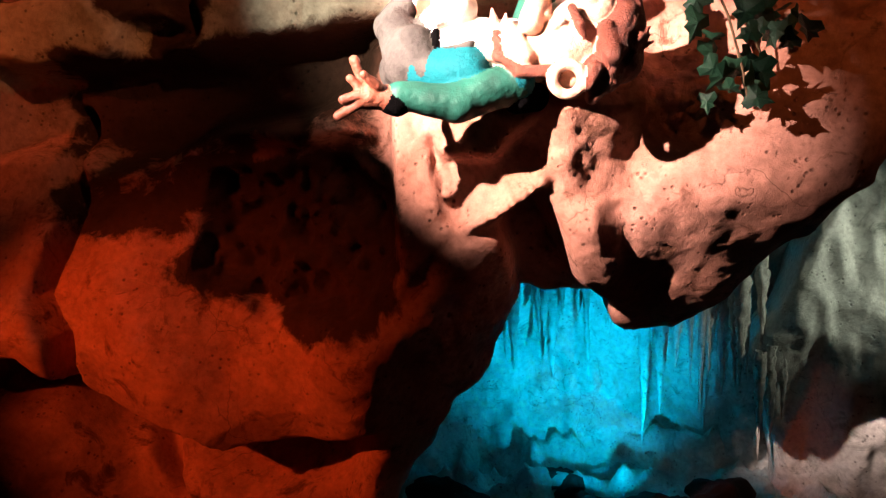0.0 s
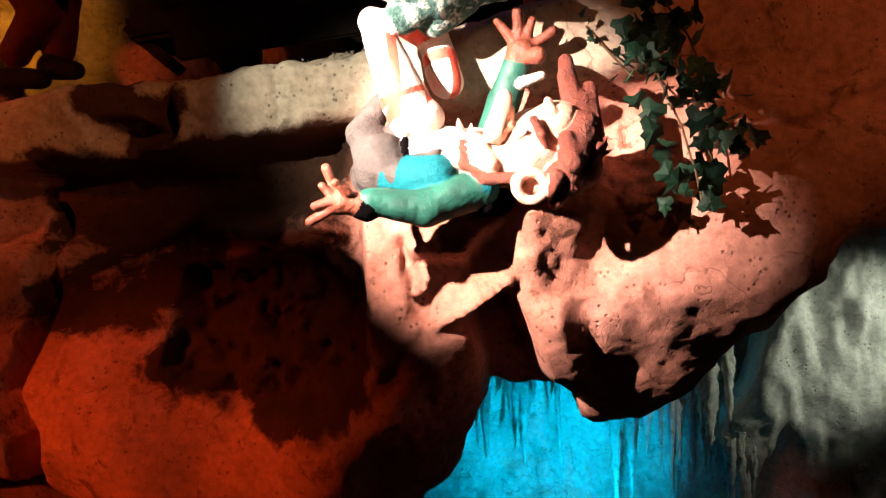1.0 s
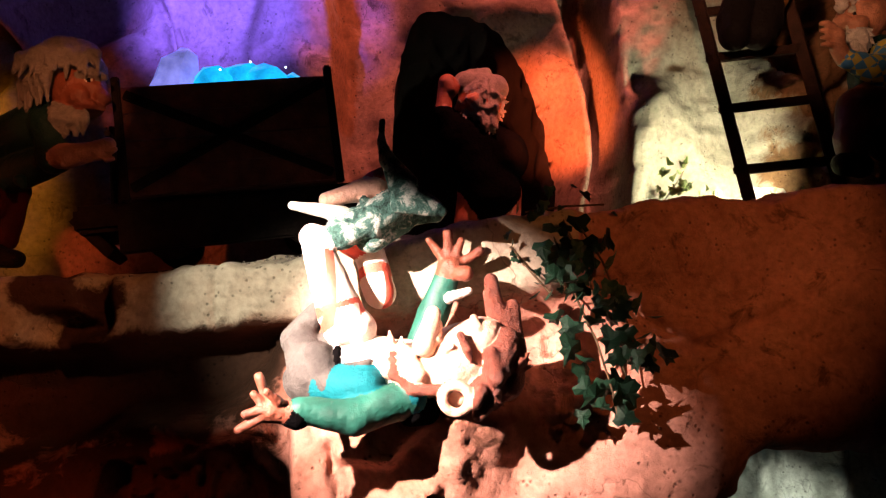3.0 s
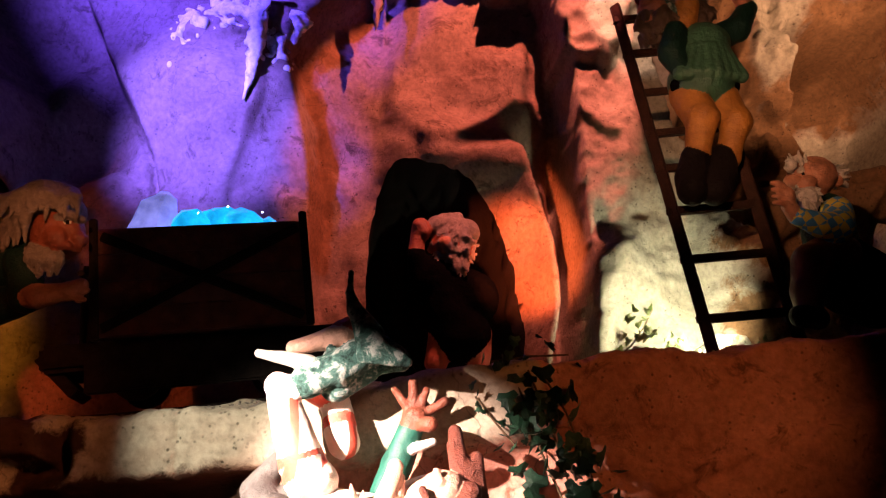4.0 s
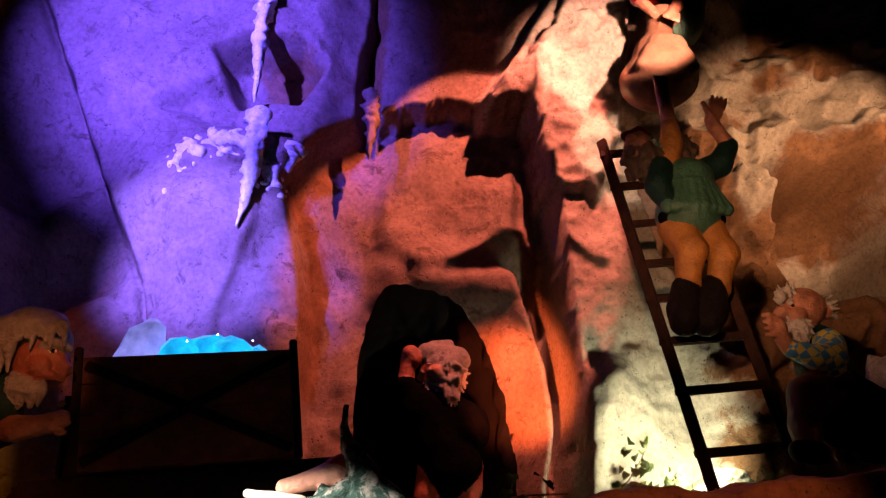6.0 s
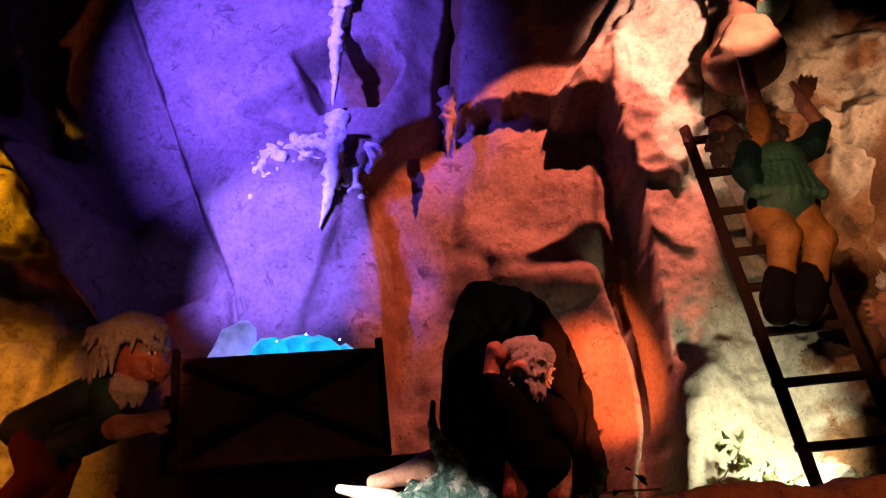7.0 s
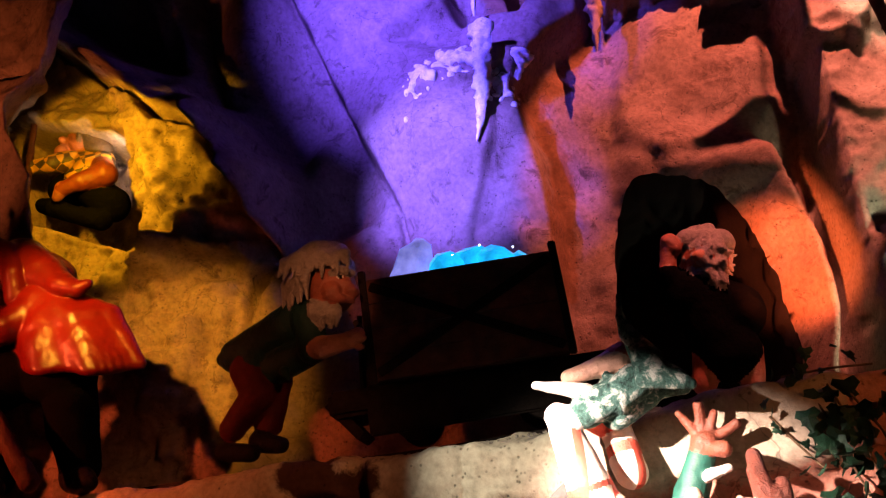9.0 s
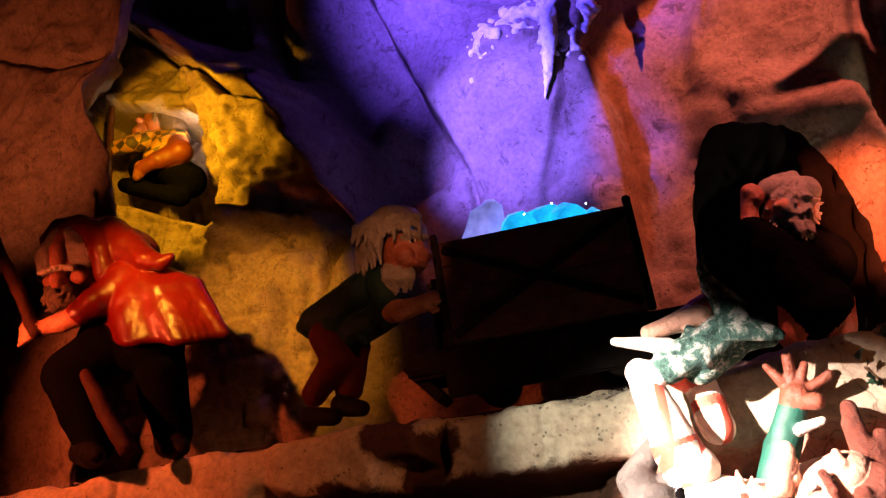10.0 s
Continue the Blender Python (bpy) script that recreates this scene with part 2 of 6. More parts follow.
MATS["red_hood"].node_tree.nodes["Principled BSDF"].inputs["Specular IOR Level"].default_value = 0.2
paint("maroon_cloth", (0.045, 0.003, 0.0015), 0.65, 0.25, 9, 0.3)
paint("black_leather", (0.008, 0.006, 0.006), 0.5, 0.2)
MATS["black_leather"].node_tree.nodes["Principled BSDF"].inputs["Specular IOR Level"].default_value = 0.03
paint("wood_dark", (0.035, 0.010, 0.005), 0.6, 0.25)
paint("ochre_cloth", (0.32, 0.13, 0.02), 0.6, 0.2)
paint("orange_cloth", (0.13, 0.022, 0.006), 0.5, 0.2, 9, 0.3)
checks("check_cloth", (0.30, 0.15, 0.012), (0.006, 0.005, 0.005), 15)
checks("patch_cloth", (0.05, 0.22, 0.5), (0.5, 0.42, 0.05), 25)
LEAF_PALE = paint("pale_leaf", (0.42, 0.52, 0.24), 0.5, 0.35, 30, 0.2)
LEAF = paint("ivy_leaf", (0.022, 0.085, 0.045), 0.45, 0.35, 30, 0.2)
STEM = paint("ivy_stem", (0.12, 0.08, 0.045), 0.7, 0.3)


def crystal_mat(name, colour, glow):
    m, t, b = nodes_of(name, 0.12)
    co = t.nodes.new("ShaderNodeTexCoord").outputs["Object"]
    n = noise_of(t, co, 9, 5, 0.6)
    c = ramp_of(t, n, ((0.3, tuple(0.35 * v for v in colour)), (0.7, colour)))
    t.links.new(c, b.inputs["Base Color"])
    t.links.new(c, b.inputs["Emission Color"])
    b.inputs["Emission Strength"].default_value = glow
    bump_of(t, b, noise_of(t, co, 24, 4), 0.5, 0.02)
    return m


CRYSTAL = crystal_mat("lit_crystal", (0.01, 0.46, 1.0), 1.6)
CRYSTAL_PALE = crystal_mat("pale_crystal", (0.30, 0.30, 0.98), 1.1)

# emission for the beads that imitate glints on the crystals
SPARK, spark_tree, spark_node = nodes_of("glint_glow", 0.3)
spark_node.inputs["Emission Color"].default_value = (0.75, 0.9, 1.0, 1)
spark_node.inputs["Emission Strength"].default_value = 6.0

# ---- sculpting tools ----


def lattice(ix, iy, iz, seed):
    h = (ix.astype(np.int64) * 374761393 + iy.astype(np.int64) * 668265263 + iz.astype(np.int64) * 2147483647 + seed * 974634777) & 0xFFFFFFFF
    h = ((h ^ (h >> 13)) * 1274126177) & 0xFFFFFFFF
    h = ((h ^ (h >> 16)) * 2246822519) & 0xFFFFFFFF
    return ((h ^ (h >> 15)) & 0xFFFFFF) / float(0xFFFFFF) * 2 - 1


def vnoise(x, y, z, seed=0):
    x, y, z = np.broadcast_arrays(x, y, z)
    ix, iy, iz = np.floor(x), np.floor(y), np.floor(z)
    fx, fy, fz = x - ix, y - iy, z - iz
    ux, uy, uz = (f * f * f * (f * (f * 6 - 15) + 10) for f in (fx, fy, fz))
    total = 0
    for a in (0, 1):
        for b in (0, 1):
            for c in (0, 1):
                w = (ux if a else 1 - ux) * (uy if b else 1 - uy) * (uz if c else 1 - uz)
                total = total + w * lattice(ix + a, iy + b, iz + c, seed)
    return total


def fbm(x, y, z, octaves=4, seed=0, gain=0.5, ridged=False):
    total, amp, f = 0, 1.0, 1.0
    for i in range(octaves):
        n = vnoise(np.asarray(x) * f, np.asarray(y) * f, np.asarray(z) * f, seed + i * 17)
        total = total + amp * ((1 - 2 * np.abs(n)) if ridged else n)
        amp, f = amp * gain, f * 2.03
    return total


def poly_sd(px, pz, poly):
    """Signed distance to a closed outline in a plane; inside is negative."""
    d = np.full(np.broadcast(px, pz).shape, 1e9)
    inside = np.zeros(d.shape, bool)
    for (ax, az), (bx, bz) in zip(poly, poly[1:] + poly[:1]):
        ex, ez = bx - ax, bz - az
        wx, wz = px - ax, pz - az
        k = np.clip((wx * ex + wz * ez) / (ex * ex + ez * ez + 1e-12), 0, 1)
        d = np.minimum(d, np.hypot(wx - k * ex, wz - k * ez))
        cross = ((az <= pz) & (bz > pz)) | ((bz <= pz) & (az > pz))
        inside ^= cross & (px < ax + (pz - az) * ex / (ez if abs(ez) > 1e-9 else 1e-9))
    return np.where(inside, -d, d)


def step(d, width):
    """1 where d is well below zero, 0 well above, soft over width."""
    k = np.clip(0.5 - d / width, 0, 1)
    return k * k * (3 - 2 * k)


def line_sd(px, pz, line):
    d = np.full(np.broadcast(px, pz).shape, 1e9)
    for (ax, az), (bx, bz) in zip(line, line[1:]):
        ex, ez = bx - ax, bz - az
        k = np.clip(((px - ax) * ex + (pz - az) * ez) / (ex * ex + ez * ez), 0, 1)
        d = np.minimum(d, np.hypot(px - ax - k * ex, pz - az - k * ez))
    return d


def nets(D, origin, cell):
    """Surface of a sampled distance field as quads."""
    S = D < 0
    n = [s - 1 for s in D.shape]
    count = np.zeros(n, np.int8)
    corners = [(a, b, c) for a in (0, 1) for b in (0, 1) for c in (0, 1)]
    for a, b, c in corners:
        count += S[a:a + n[0], b:b + n[1], c:c + n[2]]
    active = (count > 0) & (count < 8)
    idx = np.full(n, -1, np.int64)
    I, J, K = np.nonzero(active)
    idx[I, J, K] = np.arange(len(I))
    pos, hits = np.zeros((len(I), 3)), np.zeros(len(I))
    for ca in corners:
        for axis in range(3):
            if ca[axis]:
                continue
            cb = list(ca)
            cb[axis] = 1
            va = D[I + ca[0], J + ca[1], K + ca[2]]
            vb = D[I + cb[0], J + cb[1], K + cb[2]]
            ok = (va < 0) != (vb < 0)
            t = np.where(ok, va / np.where(ok, va - vb, 1), 0)
            p = np.array(ca, float)[None, :].repeat(len(I), 0)
            p[:, axis] += t
            pos += p * ok[:, None]
            hits += ok
    verts = np.array(origin) + cell * (np.stack([I, J, K], 1) + pos / hits[:, None])
    faces = []
    for axis in range(3):
        u, v = (axis + 1) % 3, (axis + 2) % 3
        lo, hi = [slice(None)] * 3, [slice(None)] * 3
        lo[axis], hi[axis] = slice(0, -1), slice(1, None)
        change = S[tuple(lo)] != S[tuple(hi)]
        E = np.stack(np.nonzero(change), 1)
        keep = (E[:, u] > 0) & (E[:, v] > 0) & (E[:, u] < n[u]) & (E[:, v] < n[v])
        E = E[keep]
        flip = S[tuple(lo)][E[:, 0], E[:, 1], E[:, 2]]
        quad = []
        for du, dv in ((-1, -1), (0, -1), (0, 0), (-1, 0)):
            C = E.copy()
            C[:, u] += du
            C[:, v] += dv
            quad.append(idx[C[:, 0], C[:, 1], C[:, 2]])
        Q = np.stack(quad, 1)
        Q[~flip] = Q[~flip][:, ::-1]
        faces.append(Q)
    return verts, np.concatenate(faces)


def mesh_of(name, verts, faces, mats, index=None, smooth=True):
    me = bpy.data.meshes.new(name)
    n, k = len(faces), faces.shape[1]
    me.vertices.add(len(verts))
    me.vertices.foreach_set("co", np.asarray(verts, np.float32).ravel())
    me.loops.add(n * k)
    me.loops.foreach_set("vertex_index", np.asarray(faces, np.int32).ravel())
    me.polygons.add(n)
    me.polygons.foreach_set("loop_start", np.arange(0, n * k, k, dtype=np.int32))
    for m in mats:
        me.materials.append(m)
    if index is not None:
        me.polygons.foreach_set("material_index", np.asarray(index, np.int32))
    me.update(calc_edges=True)
    me.polygons.foreach_set("use_smooth", np.full(len(me.polygons), smooth))
    me.update()
    return me


def sheet(name, X, Y, Z, mats, index=None, flip=False):
    """A grid of points as one mesh."""
    r, c = X.shape
    i = np.arange(r * c).reshape(r, c)
    q = np.stack([i[:-1, :-1], i[:-1, 1:], i[1:, 1:], i[1:, :-1]], -1).reshape(-1, 4)
    if flip:
        q = q[:, ::-1]
    return mesh_of(name, np.stack([X, Y, Z], -1).reshape(-1, 3), q, mats, index)


class Sculpt:
    """Limbs, masses and tufts blended into one sculpted skin."""

    def __init__(self, base=(0, 0, 0)):
        self.prims, self.base = [], np.array(base, float)

    def cap(self, a, b, r1, r2, mat):
        self.prims.append(("cap", np.array(a, float) - self.base, np.array(b, float) - self.base, r1, r2, mat))

    def ell(self, c, radii, turn, mat):
        self.prims.append(("ell", np.array(c, float) - self.base, np.array(radii, float), radians(turn), 0, mat))

    def ring(self, c, big, small, mat):
        self.prims.append(("ring", np.array(c, float) - self.base, None, big, small, mat))

    def limb(self, points, mat):
        """A run of (x, y, z, radius) joined by tapering pieces."""
        for a, b in zip(points, points[1:]):
            self.cap(a[:3], b[:3], a[3], b[3], mat)

    def fingers(self, palm, way, spread, count, length, thick, mat):
        """Fingers fanned out from a palm."""
        way, spread = Vector(way), Vector(spread)
        for k in range(count):
            f = k / max(1, count - 1) - 0.5
            root = Vector(palm) + spread * f
            mid = root + (way + spread * f * 0.6).normalized() * length * 0.55
            self.limb([(*root, thick), (*mid, thick * 0.9), (*(mid + (way * 0.8 + spread * f + Vector((0, 0.3, -0.3)) * 0.4).normalized() * length * 0.45), thick * 0.7)], mat)

    def locks(self, c, radius, count, length, thick, mat, seed, lean=(0, 0, 1)):
        rng = random.Random(seed)
        for _ in range(count):
            d = Vector((rng.gauss(0, 1), rng.gauss(0, 1) - 0.25, rng.gauss(0, 1))).normalized()
            flat = Vector(lean) - d * d.dot(Vector(lean)) + Vector((rng.gauss(0, 0.25), rng.gauss(0, 0.25), rng.gauss(0, 0.25)))
            tip = (flat.normalized() + 0.22 * d).normalized()
            a = Vector(c) + d * radius * 0.9
            self.cap(a, a + tip * length * rng.uniform(0.6, 1.1), thick * rng.uniform(0.8, 1.2), thick * 0.35, mat)

    def build(self, name, base, cell, k, label, category, kind=""):
        lo, hi = np.full(3, 1e9), np.full(3, -1e9)
        boxes = []
        for p in self.prims:
            if p[0] == "cap":
                r = max(p[3], p[4])
                a, b = np.minimum(p[1], p[2]) - r, np.maximum(p[1], p[2]) + r
            elif p[0] == "ell":
                a, b = p[1] - max(p[2]), p[1] + max(p[2])
            else:
                a, b = p[1] - p[3] - p[4], p[1] + p[3] + p[4]
            boxes.append((a, b))
            lo, hi = np.minimum(lo, a), np.maximum(hi, b)
        pad = k + 3 * cell
        lo -= pad
        hi += pad
        n = np.ceil((hi - lo) / cell).astype(int) + 1
        D, best, who = np.full(n, 1.0), np.full(n, 9.0), np.zeros(n, np.int16)
        axes = [lo[i] + cell * np.arange(n[i]) for i in range(3)]
        mats = []
        for p, (a, b) in zip(self.prims, boxes):
            if p[5] not in mats:
                mats.append(p[5])
            sl = tuple(slice(max(0, int((a[i] - pad - lo[i]) / cell)), int((b[i] + pad - lo[i]) / cell) + 2) for i in range(3))
            X, Y, Z = np.meshgrid(*(axes[i][sl[i]] for i in range(3)), indexing="ij")
            P = np.stack([X, Y, Z], -1) - p[1]
            if p[0] == "cap":
                e = p[2] - p[1]
                t = np.clip((P @ e) / (e @ e + 1e-9), 0, 1)
                d = np.linalg.norm(P - t[..., None] * e, axis=-1) - (p[3] + (p[4] - p[3]) * t)
            elif p[0] == "ell":
                c, s = math.cos(p[3]), math.sin(p[3])
                x, z = c * P[..., 0] + s * P[..., 2], -s * P[..., 0] + c * P[..., 2]
                q = np.stack([x, P[..., 1], z], -1) / p[2]
                d = (np.linalg.norm(q, axis=-1) - 1) * min(p[2])
            else:
                d = np.hypot(np.hypot(P[..., 0], P[..., 2]) - p[3], P[..., 1]) - p[4]
            old = D[sl]
            h = np.maximum(k - np.abs(old - d), 0) / k
            D[sl] = np.minimum(old, d) - h * h * k * 0.25
            near = d < best[sl]
            best[sl] = np.where(near, d, best[sl])
            who[sl] = np.where(near, mats.index(p[5]), who[sl])
        X, Y, Z = np.meshgrid(*axes, indexing="ij")
        D += 0.18 * cell * vnoise(X / (3 * cell), Y / (3 * cell), Z / (3 * cell), 5) + 0.004 * vnoise(X * 14, Y * 14, Z * 14, 6)
        verts, faces = nets(D, lo, cell)
        mid = verts[faces].mean(1)
        g = np.clip(np.round((mid - lo) / cell).astype(int), 0, n - 1)
        me = mesh_of(name, verts, faces, [MATS[m] for m in mats], who[g[:, 0], g[:, 1], g[:, 2]])
        ob = new(name, me)
        ob.location = base
        return tagged(ob, label, category, "gnome statues" if "gnome" in name else "", kind)


def part(name, bm, material, parent, label=""):
    me = bpy.data.meshes.new(name)
    bm.to_mesh(me)
    bm.free()
    me.materials.append(material)
    ob = new(name, me)
    ob.parent = parent
    return tagged(ob, label)


def thing(name, place, label, category, turn=None, group=""):
    ob = new(name)
    ob.matrix_world = Matrix.Translation(place) @ (turn or Matrix())
    return tagged(ob, label, category, group)


def block(size, centre=(0, 0, 0), bevel=0.006, rough=0.0, m=None):
    bm = bmesh.new()
    bmesh.ops.create_cube(bm, size=1, matrix=Matrix.Translation(centre) @ (m or Matrix()) @ Matrix.Diagonal((*size, 1)))
    if bevel:
        bmesh.ops.bevel(bm, geom=bm.edges[:], offset=bevel, segments=2, affect="EDGES")
    for v in bm.verts:
        v.co += Vector((random.uniform(-rough, rough), random.uniform(-rough, rough), random.uniform(-rough, rough)))
    return bm


def beam(a, b, w, h, bevel=0.005, rough=0.002):
    a, b = Vector(a), Vector(b)
    turn = (b - a).to_track_quat("X", "Z").to_matrix().to_4x4()
    return block(((b - a).length, w, h), (a + b) / 2, bevel, rough, turn)


def rod(a, b, r1, r2, sides=10):
    a, b = Vector(a), Vector(b)
    turn = (b - a).to_track_quat("Z", "Y").to_matrix().to_4x4()
    bm = bmesh.new()
    bmesh.ops.create_cone(bm, cap_ends=True, segments=sides, radius1=r1, radius2=r2, depth=(b - a).length, matrix=Matrix.Translation((a + b) / 2) @ turn)
    return bm


def structure(name, me, label):
    return tagged(new(name, me), label, "rock", "", "structure")


# ---- front rock with the grotto mouth ----


def ledge_z(x):
    return 2.365 + 0.104 * x + 0.012 * np.sin(2.1 * x)


MOUTH = [(-0.62, -0.2), (-0.33, 0.3), (-0.15, 0.55), (-0.03, 0.7), (0.07, 0.88), (0.11, 1.05), (0.42, 0.97), (0.50, 0.88), (0.62, 0.80), (0.72, 0.81), (0.84, 0.88),
         (0.94, 0.99), (1.1, 1.18), (1.26, 1.40), (1.40, 1.54), (1.75, 1.56), (3.4, 1.8), (3.4, -0.3), (-0.62, -0.3)]

UNDER = [(-1.9, 1.95), (-1.0, 1.96), (-0.32, 2.03), (-0.45, 1.86), (-0.62, 1.72), (-1.1, 1.66), (-1.3, 1.55), (-1.6, 1.63), (-1.9, 1.65)]
HOLLOW = [(-1.12, 1.17), (-1.04, 1.52), (-0.78, 1.50), (-0.49, 1.60), (-0.33, 1.40), (-0.32, 1.2), (-0.5, 0.97), (-0.83, 1.03)]


RECESS = [(0.20, 1.44), (0.05, 1.33), (0.09, 1.23), (0.11, 1.07), (0.10, 0.95), (0.46, 0.95), (0.40, 1.05), (0.33, 1.1), (0.27, 1.32)]
CHEEK = [(-0.31, 1.95), (-0.31, 1.38), (-0.33, 1.04), (-0.12, 1.27), (0.05, 1.34), (0.22, 1.45), (0.24, 1.95)]
ALCOVE = [(-0.14, 1.56), (0.05, 1.55), (0.09, 1.61), (0.24, 1.70), (0.24, 1.47), (0.03, 1.38), (-0.10, 1.31)]
FISSURE = [(-0.165, 1.61), (-0.15, 1.5), (-0.135, 1.42), (-0.12, 1.34)]


def front_face(x, z):
    """How far back the front rock's face lies."""
    y = 2.98 - 0.05 * np.clip(x, -1.5, 1)
    top = ledge_z(x) - z
    wob = 0.05 * fbm(x * 3, z * 3, 0.5, 3, 11)
    # stone course along the ledge, deep set at the left
    course = step(top - 0.29 + wob * 0.7, 0.05) * step(x - 0.75 + wob, 0.35)
    y = y + 0.16 * step(x + 0.15, 0.5) * step(top - 0.9, 0.5)
    y = y - 0.05 * course
    for gx in (-0.63, -1.06, -1.9, -2.7):
        y = y + 0.02 * np.exp(-((x - gx + 0.05 * (top - 0.15) + 0.2 * wob) / 0.012) ** 2) * course
    notch = line_sd(x, z, [(-1.13, 2.2), (-1.08, 2.05), (-1.3, 2.02)])
    y = y + 0.14 * step(notch - 0.06 + wob, 0.07)
    # long shelf of shade under the course
    under = poly_sd(x, z, UNDER)
    y = y + 0.22 * step(under + wob, 0.12)
    shelf = poly_sd(x, z, [(-0.95, 1.70), (-0.5, 1.74), (-0.42, 1.64), (-0.72, 1.60), (-0.98, 1.63)])
    y = y - 0.13 * step(shelf + 0.5 * wob, 0.05)
    # rough hollow
    hollow = poly_sd(x, z, HOLLOW)
    y = y + (0.12 + 0.05 * fbm(x * 5, z * 5, 2.5, 3, 19, 0.6) + 0.035 * fbm(x * 17, z * 17, 2.5, 3, 21, 0.6, True)) * step(hollow + 1.2 * wob + 0.02 * fbm(x * 14, z * 14, 1, 2, 20), 0.08)
    # bulging lower apron, its lip and the shade below it
    lip = np.interp(x, [-1.75, -1.6, -1.34, -1.02, -0.49, -0.09, 0.1], [0.85, 0.70, 0.60, 0.47, 0.53, 0.55, 0.6])
    apron = np.exp(-((z - lip - 0.22) / 0.32) ** 2) * step(x - 0.05, 0.3)
    y = y - 0.12 * apron
    y = y + 0.36 * step(z - lip + 0.6 * wob, 0.05) * step(x - 0.1, 0.3) * (1 - 0.6 * step(z - lip + 0.22, 0.16))
    # left boulder parted by a crack
    crack = line_sd(x, z, [(-1.66, 1.75), (-1.60, 1.35), (-1.68, 1.1), (-1.58, 0.95), (-1.60, 0.74), (-1.42, 0.42), (-1.3, 0.2)])
    y = y + 0.16 * step(crack - 0.025 + 0.4 * wob, 0.05)
    y = y - 0.12 * step(x + 1.62 + wob, 0.25) * step(z - 1.05, 0.2)
    # folds in the lit apron
    y = y + 0.05 * np.sin(7.5 * x + 2 * z + 3 * wob) * step(z - 1.3, 0.5) * step(x + 0.2, 0.4)
    # lit cheek left of the mouth, its fissure and alcove, and the flank turned away below
    edge = np.interp(z, [0.3, 0.7, 1.05, 1.28, 1.5], [-0.55, -0.42, -0.28, -0.12, -0.05]) + 0.4 * wob
    flank = 2.80 + 0.5 * np.clip(x - edge, 0, 1) + 0.18 * np.clip(1.3 - z, 0, 1)
    y = y + (flank - y) * step(edge - x, 0.22) * step(x - 0.22, 0.1) * step(z - 1.30, 0.08)
    cheek = 2.86 - 0.26 * (x + 0.31) + 0.02 * fbm(x * 6, z * 3, 1.7, 3, 31)
    y = y + (cheek - y) * step(poly_sd(x, z, CHEEK) + 0.2 * wob, 0.07) * step(z - 1.86, 0.16)
    y = y + 0.07 * step(poly_sd(x, z, ALCOVE) + 0.15 * wob, 0.045)
    y = y + 0.05 * np.exp(-(line_sd(x, z, FISSURE) / 0.016) ** 2)
    y = y - 0.10 * np.exp(-((x - 0.68) / 0.5) ** 2 - ((z - 1.42) / 0.34) ** 2)
    y = y + 0.15 * np.exp(-((x - 0.6) / 0.2) ** 2 - ((z - 1.95) / 0.2) ** 2)
    y = y - 0.07 * np.exp(-((x - 0.62) / 0.10) ** 2 - ((z - 2.2) / 0.1) ** 2)
    y = np.where(poly_sd(x, z, RECESS) < 0.06, y + (3.18 - y) * step(poly_sd(x, z, RECESS) + 0.1 * wob, 0.04), y)
    # bright ridge: a face to the lamp, then a rough one falling back into the bulge
    left = np.interp(z, [0.9, 1.02, 1.09, 1.32, 1.44, 1.55, 1.74], [0.52, 0.41, 0.335, 0.265, 0.20, 0.185, 0.18]) + 0.15 * wob
    u = x - left
    ridge = 2.725 + 0.30 * np.clip(1.7 - z, 0, 1) - 0.25 * np.clip(u, 0, 0.09) + 0.62 * np.clip(u - 0.09, 0, 2) + 0.9 * np.clip(z - 1.70, 0, 1) + 6.0 * np.clip(-u, 0, 2)
    y = np.minimum(y, ridge + 0.012 * fbm(x * 12, z * 9, 4.1, 3, 37))
    # seams on the right flank
    seam = line_sd(x, z, [(0.85, 2.12), (1.15, 1.93), (1.45, 2.05), (1.9, 2.28)])
    y = y + 0.035 * np.exp(-(seam / 0.02) ** 2) - 0.05 * step(z - 2.02 - 0.35 * (x - 1.15), 0.1) * step(1.05 - x, 0.3)
    y = y + 0.5 * np.clip(1.40 - z, 0, 1) * step(0.46 - x, 0.35) + 0.04 * fbm(x * 2.0, z * 2.0, 7.5, 3, 23) + 0.005 * fbm(x * 13, z * 13, 1.5, 4, 29, 0.6)
    return y


